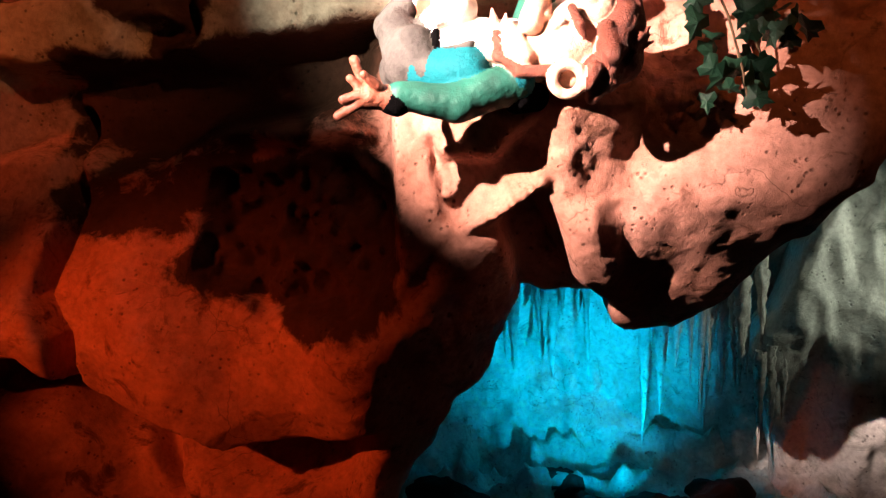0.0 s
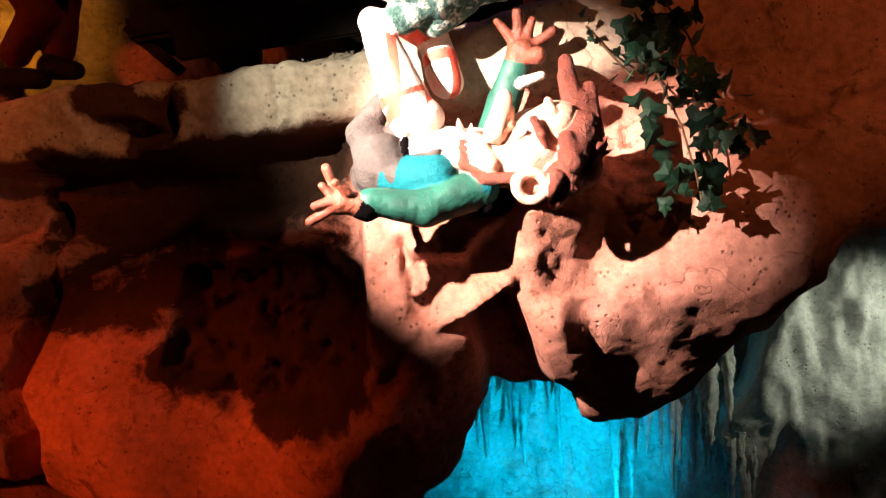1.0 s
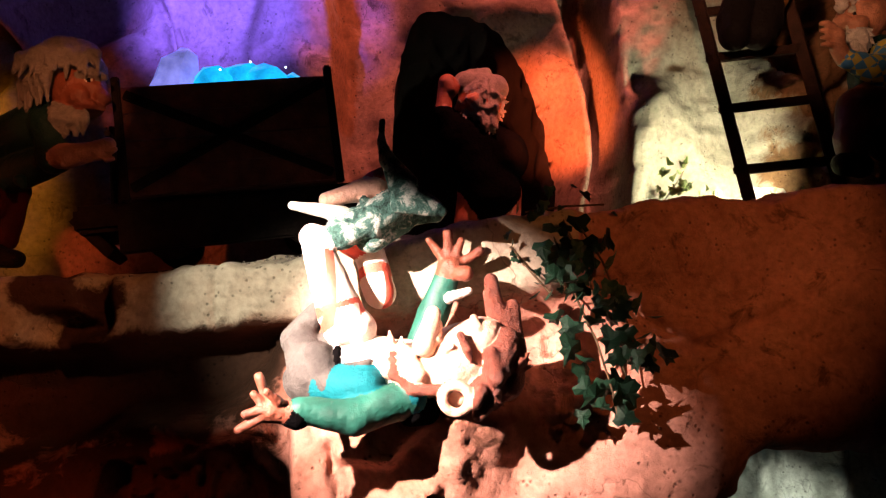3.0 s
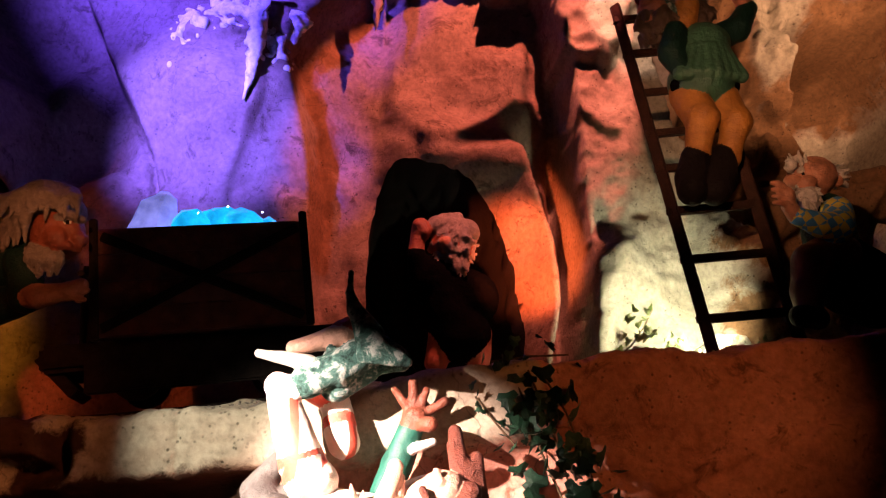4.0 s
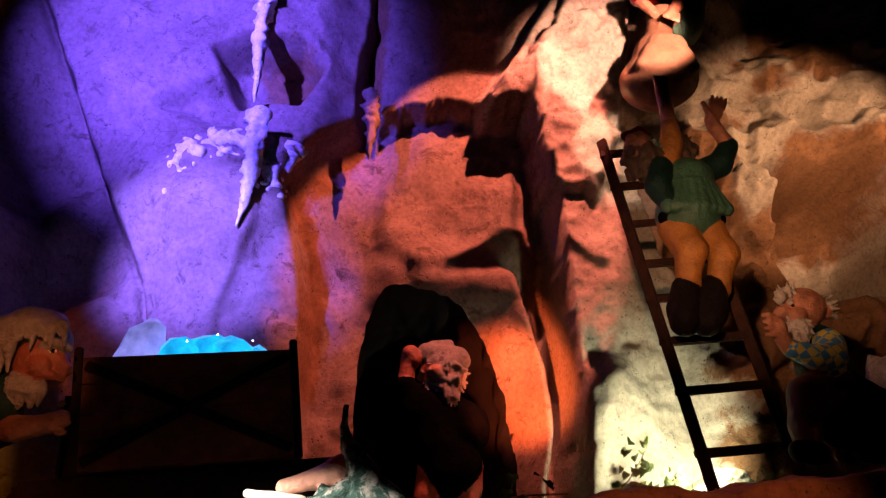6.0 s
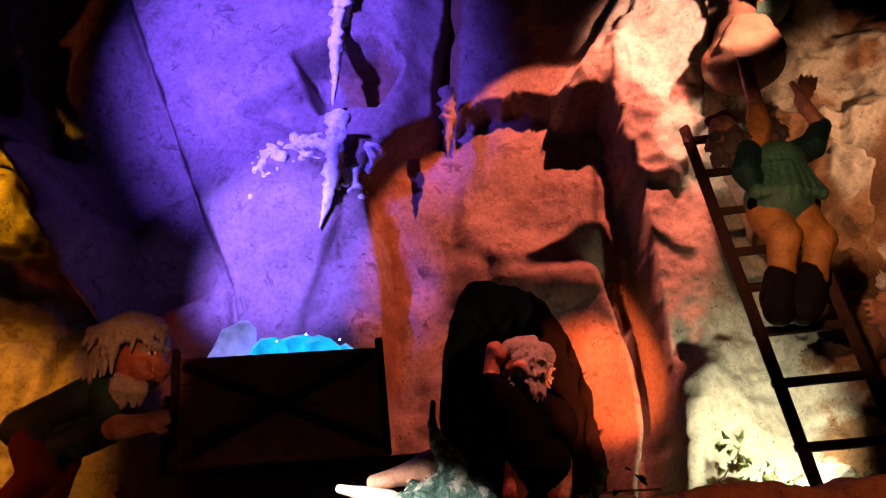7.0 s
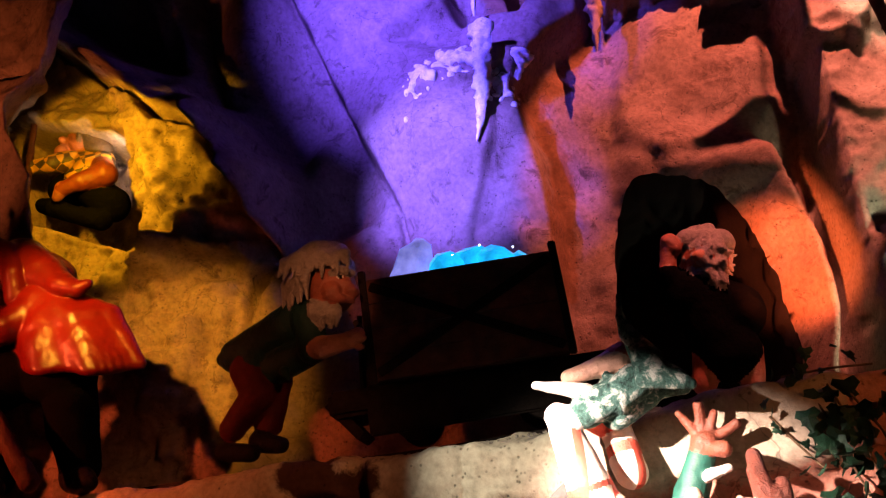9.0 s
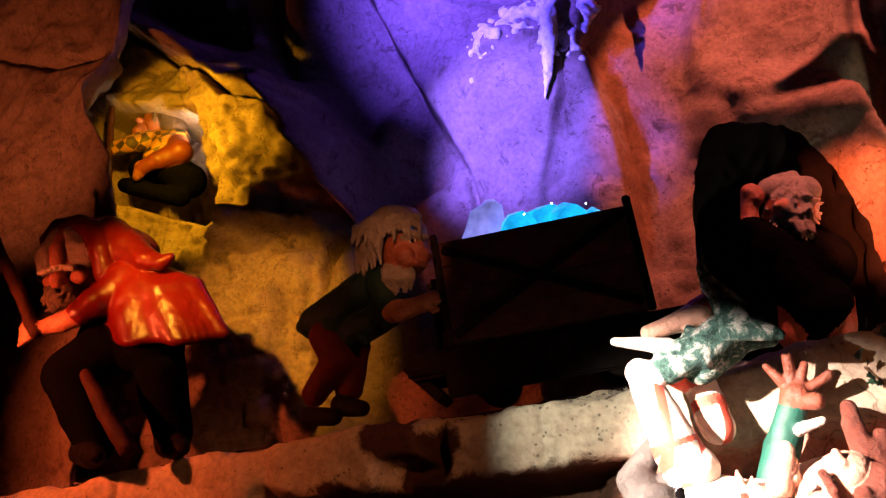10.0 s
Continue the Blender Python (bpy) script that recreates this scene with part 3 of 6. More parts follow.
def build_front():
    cell = 0.02
    x0, x1, y0, y1, z0, z1 = -4.4, 3.3, 2.55, 3.75, -0.3, 2.78
    gx, gy, gz = (np.arange(a, b, cell) for a, b in ((x0, x1), (y0, y1), (z0, z1)))
    X2, Z2 = np.meshgrid(gx, gz, indexing="ij")
    F = front_face(X2, Z2)
    hole = poly_sd(X2, Z2, MOUTH) + 0.03 * fbm(X2 * 6, Z2 * 6, 0.3, 3, 41)
    F = F + 0.14 * np.exp(-np.clip(hole, 0, 9) / 0.07)
    top = Z2 - ledge_z(X2) - 0.012 * fbm(X2 * 9, Z2 * 0, 1.3, 3, 43)
    back = F + 0.34 + 0.1 * fbm(X2 * 4, Z2 * 4, 4.4, 3, 47)
    D = np.empty((len(gx), len(gy), len(gz)), np.float32)
    for j, y in enumerate(gy):
        d = np.maximum(np.maximum(F - y, y - back) * 0.8, -hole)
        t = top + 0.03 * fbm(X2 * 5, y * 5, 0.2, 3, 53)
        # rounded brow between face and top
        h = np.maximum(0.06 - np.abs(d - t), 0) / 0.06
        D[:, j] = np.maximum(d, t) + h * h * 0.015
    v, f = nets(D, (x0, y0, z0), cell)
    n = 0.006 * fbm(v[:, 0] * 22, v[:, 1] * 22, v[:, 2] * 22, 3, 59, 0.6)
    v[:, 1] -= n
    v[:, 2] += 0.5 * n
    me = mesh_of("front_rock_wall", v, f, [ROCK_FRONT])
    x, z = v[:, 0], v[:, 2]
    pale = np.clip(0.5 - np.maximum(ledge_z(x) - z - 0.31, x - 0.72) / 0.16, 0, 1)
    # dark hollow stain, plus shade under the course put into the colour
    stain_shade = np.minimum(np.minimum(poly_sd(x, z, HOLLOW), poly_sd(x, z, UNDER) + 0.2 * step(x + 1.6, 0.4)), line_sd(x, z, [(-1.3, 2.2), (-1.1, 2.12), (-1.2, 2.0)]) - 0.07)
    # blotchy shade painted below the course, left of the mouth
    shade_blotch = 0.55 + 0.7 * fbm(x * 3.2, z * 4.5, 0.7, 4, 63)
    stain_shade_cover = np.maximum(np.clip(0.85 - stain_shade / 0.16 + 0.35 * fbm(x * 6, z * 6, 2.7, 3, 64), 0, 1), np.clip(shade_blotch, 0, 0.9) * step(x + 0.38, 0.12) * step(1.28 - z, 0.2) * step(z - 2.02, 0.1) * step(-1.75 - x, 0.4))
    for name, values in (("pale", pale), ("stain_shade", stain_shade_cover)):
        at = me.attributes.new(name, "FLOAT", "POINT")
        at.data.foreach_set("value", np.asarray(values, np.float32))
    return structure("front_rock_wall", me, "brown sculpted rock face below the ledge, with a grotto mouth")


build_front()

# ---- ledge that carries the track ----


def build_ledge():
    gx, gy = np.arange(-4.5, 3.4, 0.02), np.arange(3.06, 6.2, 0.025)
    X, Y = np.meshgrid(gx, gy)
    brow = front_face(gx, ledge_z(gx) - 0.03)[None] + 0.05
    Y = np.maximum(brow, 3.06) + (Y - 3.06) * (6.2 - np.maximum(brow, 3.06)) / 3.14
    Z = ledge_z(X) - 0.04 + 0.045 * np.clip(Y - 3.4, 0, 3) + 0.02 * fbm(X * 4, Y * 4, 0.4, 4, 61) + 0.012 * fbm(X * 24, Y * 24, 0.2, 2, 67)
    structure("ledge_ground", sheet("ledge_ground", X, Y, Z, [GRAVEL]), "gravelly rock ledge carrying the mine track")
    gy = np.arange(3.2, 6.0, 0.05)
    X, Y = np.meshgrid(np.arange(-1.2, 3.4, 0.05), gy)
    Z = np.minimum(ledge_z(X) - 0.3, 1.75 + 0.15 * X) + 0.12 * fbm(X * 2, Y * 2, 0.4, 4, 71)
    structure("grotto_ceiling", sheet("grotto_ceiling", X, Y, Z, [ROCK], flip=True), "rough rock ceiling of the grotto")


build_ledge()

# ---- back wall of the cave ----
PANEL = [(-2.6, 7.4), (-2.28, 6.05), (-1.69, 4.67), (-1.27, 3.88), (-1.2, 3.5), (-1.1, 2.2), (-0.3, 2.2), (-0.3, 3.7), (-0.40, 4.32), (-0.48, 4.60),
         (-0.38, 4.74), (-0.34, 4.88), (-0.05, 5.2), (0.03, 6.2), (0.1, 7.4)]
ARCH = [(0.0, 2.0), (0.02, 3.62), (0.1, 3.91), (0.24, 4.03), (0.5, 4.0), (0.72, 3.82), (0.89, 3.45), (0.98, 3.03), (1.0, 2.0)]


CAVITY = [(2.72, 4.78), (3.3, 4.8), (3.5, 4.4), (3.4, 3.95), (2.9, 3.98), (2.78, 4.3)]
BAY = [(-4.6, 5.9), (-3.39, 4.98), (-3.03, 4.74), (-2.8, 4.52), (-2.6, 4.52), (-2.4, 4.24), (-2.28, 4.08), (-2.13, 3.78), (-2.01, 3.53), (-2.18, 3.45), (-2.24, 2.8), (-2.3, 2.0), (-4.6, 2.0)]
NICHE = [(-4.1, 4.70), (-3.91, 4.67), (-3.04, 4.47), (-3.06, 4.34), (-3.01, 4.07), (-2.87, 3.89), (-2.88, 3.75), (-2.96, 3.66), (-3.58, 3.89), (-4.1, 4.0)]
COLUMN = [(1.8, 7.4), (1.25, 6.03), (0.80, 5.26), (1.10, 5.37), (1.22, 5.08), (1.26, 4.6), (1.29, 4.1), (1.31, 3.4), (1.30, 2.2), (2.5, 2.2), (2.2, 3.4), (1.9, 4.2), (1.75, 5.0), (2.1, 7.4)]


def back_face(x, z):
    """How far back the cave's back wall lies."""
    wob = 0.06 * fbm(x * 2.5, z * 2.5, 0.7, 4, 83)
    y = 4.72 + 0.10 * fbm(x * 0.9, z * 0.9, 3.3, 4, 89)
    # violet buttress: proud, with a crevice along its left side
    panel = poly_sd(x, z, PANEL) + 0.35 * wob
    y = y - 0.30 * step(panel, 0.09)
    left = line_sd(x, z, [(-2.28, 6.05), (-1.69, 4.67), (-1.27, 3.88), (-1.2, 3.5)])
    y = y + 0.10 * np.exp(-((left - 0.02) / 0.025) ** 2) * (panel > -0.02)
    y = y - 0.10 * np.exp(-((x + 0.95) / 0.35) ** 2 - ((z - 4.2) / 0.6) ** 2)
    facet = poly_sd(x, z, [(-0.74, 3.66), (-0.60, 4.2), (-0.36, 4.35), (-0.28, 3.6)])
    y = y + 0.05 * step(facet, 0.15)
    shin = poly_sd(x, z, [(-1.13, 4.52), (-0.62, 4.72), (-0.62, 4.2), (-0.80, 3.66), (-0.82, 3.3), (-1.12, 3.3), (-1.12, 3.9)])
    y = y - 0.04 * step(shin + 0.2 * wob, 0.06)
    dent = poly_sd(x, z, [(-1.35, 5.12), (-0.95, 5.36), (-0.8, 5.3), (-0.75, 4.98), (-1.0, 5.0)])
    y = y + 0.12 * step(dent + 0.4 * wob, 0.16)
    # hollow high on the buttress and the crusted lip below it
    hollow = poly_sd(x, z, [(-1.0, 5.6), (-0.82, 5.25), (-0.45, 5.2), (-0.33, 5.55), (-0.45, 5.68), (-0.8, 5.66)])
    y = y + 0.36 * step(hollow + 0.4 * wob, 0.14)
    crust = poly_sd(x, z, [(-1.2, 4.60), (-0.92, 4.86), (-0.47, 4.9), (-0.42, 4.6), (-0.6, 4.72), (-0.98, 4.56)])
    y = y - (0.05 + 0.03 * fbm(x * 14, z * 14, 3, 3, 97)) * step(crust + 0.5 * wob, 0.06)
    # folds left of the buttress
    fold = step(panel * -1, 0.1) * step(x + 0.9, 0.5)
    y = y + fold * (0.13 * np.sin(3.6 * x - 1.2 * z + 1.2) + 0.06 * np.sin(8.5 * x - 1.0 * z))
    y = y - 0.25 * np.exp(-((x + 1.95 - 0.12 * (z - 4.4)) / 0.16) ** 2) * step(z - 4.55 + wob, 0.4)
    y = y - 0.28 * step(z - 3.45 - 0.6 * (x + 2.2) + wob, 0.35) * step(x + 1.45, 0.4) * step(-2.5 - x, 0.3)
    # red wall: face right of the buttress, cut by the tunnel
    red = step(-0.28 - x, 0.2) * step(x - 1.35, 0.2)
    y = y + red * (0.14 * np.exp(-((x - 0.0) / 0.22) ** 2) * step(3.6 - z, 0.6))
    block_up = poly_sd(x, z, [(0.14, 4.75), (0.12, 4.3), (0.35, 4.15), (0.9, 4.12), (1.2, 4.5), (1.2, 5.3), (0.9, 5.3)])
    y = y - 0.05 * step(block_up + 0.4 * wob, 0.12)
    brow = line_sd(x, z, [(-0.1, 3.8), (0.3, 4.16), (0.65, 4.2), (0.9, 4.2)])
    y = y - 0.08 * np.exp(-(brow / 0.13) ** 2)
    # rim right of the tunnel: a facet rising to a crest, then a drop into the chasm
    crest = np.interp(z, [2.2, 2.7, 3.02, 3.385, 3.70, 4.0, 4.22], [1.06, 1.09, 1.17, 1.17, 1.06, 0.99, 0.9]) + 0.2 * wob
    mouth = np.interp(z, [2.0, 3.03, 3.45, 3.82, 4.03], [1.0, 0.98, 0.89, 0.72, 0.35])
    rise = np.clip((x - mouth + 0.03) / np.maximum(crest - mouth, 0.05), 0, 1) * step(x - crest - 0.02, 0.05)
    y = y - 0.34 * rise * step(z - 4.1, 0.25)
    y = y + 0.24 * np.exp(-((x - 1.24) / 0.055) ** 2) * step(z - 4.15, 0.2)
    over = poly_sd(x, z, [(0.09, 4.84), (0.05, 5.2), (0.49, 5.34), (1.1, 5.34), (1.6, 6.05), (2.2, 7.4), (0.06, 7.4)])
    teeth = 0.035 * fbm(x * 12, z * 5, 2.2, 3, 101) + 0.035 * np.abs(fbm(x * 22, z * 2, 1.2, 2, 102))
    y = y - 0.25 * step(over + teeth, 0.05)
    # pale column behind the ladder, chasm on its left
    column = poly_sd(x, z, COLUMN)
    y = y + (4.33 - 0.025 * fbm(x * 4, z * 2.5, 1.2, 3, 103) - 0.012 * fbm(x * 17, z * 17, 1.7, 4, 104, 0.6) - y) * step(column + 0.3 * wob, 0.05)
    head = poly_sd(x, z, [(0.82, 5.20), (0.95, 5.19), (1.10, 5.22), (1.17, 5.02), (1.21, 4.6), (1.5, 4.55), (1.7, 5.0), (2.0, 7.4), (1.9, 7.4), (1.35, 5.95), (1.11, 5.56)])
    y = y + (4.22 + 0.12 * np.clip(5.0 - z, 0, 1) + 0.04 * fbm(x * 9, z * 9, 2.7, 3, 105) - y) * step(head + 0.3 * wob + 0.02 * fbm(x * 14, z * 14, 1.7, 2, 106), 0.05)
    foot = poly_sd(x, z, [(1.28, 2.2), (1.31, 3.0), (1.42, 3.4), (1.62, 3.45), (1.8, 3.0), (2.1, 2.9), (2.3, 2.2)])
    y = y - 0.09 * step(foot + wob, 0.25)
    lobe = poly_sd(x, z, [(1.2, 2.3), (1.21, 2.87), (1.29, 3.2), (1.38, 3.36), (1.5, 3.4), (1.55, 3.31), (1.44, 3.0), (1.33, 2.7), (1.33, 2.3)])
    y = y - 0.05 * step(lobe + 0.3 * wob, 0.16)
    shelf = poly_sd(x, z, [(1.31, 4.68), (1.45, 4.9), (1.63, 5.0), (1.84, 4.93), (1.88, 4.7), (1.5, 4.58)])
    y = y - 0.06 * step(shelf + 0.3 * wob, 0.12)
    # right-hand rocks
    right = step(2.05 - x, 0.3)
    y = y - right * (0.34 + 0.28 * fbm(x * 1.3, z * 1.3, 9.1, 3, 107) + 0.16 * np.round(2.2 * fbm(x * 1.7, z * 1.2, 4.1, 2, 109)) / 2.2 + 0.11 * fbm(x * 2.3, z * 2.3, 2.2, 4, 110, 0.5, True))
    y = y + right * 0.35 * np.exp(-((x - 2.2) / 0.16) ** 2 - ((z - 4.2) / 0.5) ** 2)
    cavity = poly_sd(x, z, CAVITY)
    y = y + right * 0.75 * step(cavity + 0.8 * wob, 0.16)
    # yellow niche chamber on the left
    pillar = line_sd(x, z, [(-2.85, 4.8), (-3.0, 5.3), (-3.2, 5.9), (-3.5, 7.4)])
    y = y - 0.34 * step(pillar - 0.15 + 0.5 * wob, 0.14)
    bay = poly_sd(x, z, BAY) + 0.25 * wob + 0.02 * fbm(x * 9, z * 9, 1.1, 2, 111)
    front = 4.06 + 0.10 * fbm(x * 1.8, z * 1.8, 6.3, 3, 112) + 0.05 * fbm(x * 5.5, z * 4.5, 3.3, 4, 114, 0.55, True) + 0.30 * np.clip(x + 2.72, 0, 1) + 0.12 * np.clip(z - 4.5, 0, 1)
    # dark rock framing the chamber from above and beside
    frame_in = step(0.02 - bay, 0.06) * step(bay - 0.22, 0.35) * step(3.55 - z, 0.3) * step(x + 2.0, 0.2)
    y = y + (3.80 + 0.08 * fbm(x * 4, z * 4, 2.9, 3, 116) - y) * frame_in
    y = y + (front - y) * step(bay, 0.05)
    lipn = line_sd(x, z, [(-2.88, 3.49), (-2.68, 3.65), (-2.21, 3.62)])
    y = y - 0.15 * np.exp(-(lipn / 0.06) ** 2) * (1 + 0.6 * fbm(x * 12, z * 12, 5.1, 3, 113))
    niche = poly_sd(x, z, NICHE)
    y = y + 0.55 * step(niche + 0.15 * wob, 0.05)
    tilt = line_sd(x, z, [(-2.94, 4.62), (-2.82, 4.3), (-2.6, 3.85)])
    y = y - 0.08 * np.exp(-(tilt / 0.12) ** 2) * step(-niche, 0.08)
    # roof leans over towards the top
    y = y - 0.10 * np.clip(z - 5.2, 0, 3) ** 1.5
    grain = 0.028 * fbm(x * 2.6, z * 2.6, 2.0, 3, 127) + 0.006 * fbm(x * 11, z * 11, 6.0, 4, 131, 0.6)
    return y + grain


def arch_ring(n):
    """Points evenly spaced along the tunnel's outline, slightly uneven."""
    P = np.array(ARCH)
    d = np.concatenate([[0], np.cumsum(np.hypot(*np.diff(P, axis=0).T))])
    t = np.linspace(0, d[-1], n)
    x, z = np.interp(t, d, P[:, 0]), np.interp(t, d, P[:, 1])
    k = np.ones(9) / 9
    xs, zs = (np.convolve(np.pad(v, 4, "edge"), k, "valid") for v in (x, z))
    w = 0.022 * fbm(t * 5, 0.3, 0.7, 4, 251, 0.6)
    return np.stack([xs + w * (xs - 0.5), zs + w], 1)


def build_back():
    gx, gz = np.arange(-4.8, 3.9, 0.0165), np.arange(1.9, 7.4, 0.0165)
    X, Z = np.meshgrid(gx, gz)
    ring = arch_ring(160)
    outline = [tuple(p) for p in ring]
    d = poly_sd(X, Z, outline)
    gz_, gx_ = np.gradient(d, 0.0165)
    near = np.abs(d) < 0.014
    X, Z = X - np.where(near, d * gx_, 0), Z - np.where(near, d * gz_, 0)
    Y = back_face(X, Z)
    me = sheet("wall_back", X, Y, Z, [ROCK])
    # mineral staining in ochre and pale patches at right; a paler column
    patch = 0.5 + 1.1 * fbm(X * 1.9, Z * 1.9, 8.8, 4, 241)
    # amber lamplight painted as an ochre strip and on the high hollow
    amber_light_strip = line_sd(X, Z, [(-0.28, 3.3), (-0.26, 4.2), (-0.42, 4.5), (-0.12, 4.95), (0.04, 5.3), (0.08, 6.4)])
    ochre = np.maximum(np.clip(1.0 - amber_light_strip / 0.14, 0, 1), np.clip(0.62 - 4 * poly_sd(X, Z, [(-0.75, 5.6), (-0.6, 5.25), (-0.45, 5.2), (-0.33, 5.55), (-0.45, 5.68)]), 0, 1))
    ochre = np.maximum(ochre, (patch - 0.08) * step(2.0 - X, 0.2))
    pale = np.maximum(np.clip(1.1 - poly_sd(X, Z, COLUMN) / 0.12, 0, 1.3), (1.05 - patch) * step(2.0 - X, 0.2))
    for name, values in (("pale", pale), ("ochre", ochre)):
        at = me.attributes.new(name, "FLOAT", "POINT")
        at.data.foreach_set("value", np.asarray(values, np.float32).ravel())
    bm = bmesh.new()
    bm.from_mesh(me)
    bm.faces.ensure_lookup_table()
    mid = poly_sd(0.25 * (X[:-1, :-1] + X[1:, 1:] + X[1:, :-1] + X[:-1, 1:]), 0.25 * (Z[:-1, :-1] + Z[1:, 1:] + Z[1:, :-1] + Z[:-1, 1:]), outline).ravel()
    bmesh.ops.delete(bm, geom=[bm.faces[i] for i in np.nonzero(mid < 0)[0]], context="FACES")
    bm.to_mesh(me)
    bm.free()
    structure("wall_back", me, "tall sculpted cave wall with folds, a niche and a tunnel")
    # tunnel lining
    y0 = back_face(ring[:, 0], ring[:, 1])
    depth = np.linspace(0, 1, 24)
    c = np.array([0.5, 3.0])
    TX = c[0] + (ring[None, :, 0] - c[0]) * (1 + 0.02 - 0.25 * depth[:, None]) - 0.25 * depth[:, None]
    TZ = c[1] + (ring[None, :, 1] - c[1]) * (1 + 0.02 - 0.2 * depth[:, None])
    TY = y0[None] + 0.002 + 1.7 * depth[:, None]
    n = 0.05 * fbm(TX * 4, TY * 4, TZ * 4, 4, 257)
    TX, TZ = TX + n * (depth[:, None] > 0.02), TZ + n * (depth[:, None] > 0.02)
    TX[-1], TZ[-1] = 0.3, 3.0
    structure("tunnel_lining", sheet("tunnel_lining", TX, TY, TZ, [ROCK_TUNNEL_SHADE]), "near-black rock lining with the mine tunnel's darkness put into its colour")


build_back()


def build_left_rock():
    """Dark rock pier standing before the niche chamber."""
    u, Z = np.meshgrid(np.linspace(0, 1, 150), np.arange(1.9, 7.4, 0.02))
    edge = np.interp(Z, [1.9, 2.9, 3.16, 3.41, 3.69, 4.02, 4.36, 4.42, 4.84, 5.07, 5.5, 7.4], [-3.3, -3.26, -3.14, -3.10, -3.20, -3.32, -3.46, -3.46, -3.25, -3.17, -3.1, -3.0]) + 0.03 * fbm(0.3, Z * 3, 0.4, 3, 137)
    face = np.clip(u / 0.75, 0, 1)
    turn = np.clip((u - 0.75) / 0.25, 0, 1)
    X = -5.2 + (edge + 5.2) * face - 1.1 * turn ** 1.3
    Y = 3.62 + 0.85 * turn - 0.10 * np.exp(-((face - 1) / 0.12) ** 2) - 0.12 * np.clip(Z - 4.7, 0, 1)
    seam = line_sd(X, Z, [(-4.6, 5.0), (-3.9, 4.75), (-3.45, 4.72)])
    Y = Y + 0.06 * fbm(X * 2, Z * 2, 0.5, 4, 139) + 0.014 * fbm(X * 12, Z * 12, 0.5, 3, 149) + 0.08 * np.exp(-(seam / 0.03) ** 2)
    structure("left_rock_wall", sheet("left_rock_wall", X, Y, Z, [ROCK]), "dark brown rock pier beside the niche chamber")


build_left_rock()

# ---- closing walls, roof and visitor floor ----


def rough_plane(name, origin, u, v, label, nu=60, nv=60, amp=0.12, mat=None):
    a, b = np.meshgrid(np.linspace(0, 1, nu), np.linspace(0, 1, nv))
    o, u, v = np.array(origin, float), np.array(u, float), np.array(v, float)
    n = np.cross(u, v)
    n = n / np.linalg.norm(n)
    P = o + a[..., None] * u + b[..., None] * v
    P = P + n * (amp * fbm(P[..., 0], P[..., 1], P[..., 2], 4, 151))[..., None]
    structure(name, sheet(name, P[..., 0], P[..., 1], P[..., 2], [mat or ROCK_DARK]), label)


# unseen shell, near-black so that it bounces little light
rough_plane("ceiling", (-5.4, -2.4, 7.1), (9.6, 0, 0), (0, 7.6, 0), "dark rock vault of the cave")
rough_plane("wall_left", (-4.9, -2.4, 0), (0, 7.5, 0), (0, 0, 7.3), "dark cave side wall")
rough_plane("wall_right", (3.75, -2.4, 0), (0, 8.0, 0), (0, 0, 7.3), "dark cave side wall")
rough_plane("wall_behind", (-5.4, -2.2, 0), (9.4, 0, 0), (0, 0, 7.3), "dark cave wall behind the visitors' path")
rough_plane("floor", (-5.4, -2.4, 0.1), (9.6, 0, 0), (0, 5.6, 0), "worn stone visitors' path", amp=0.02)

# ---- blue grotto ----


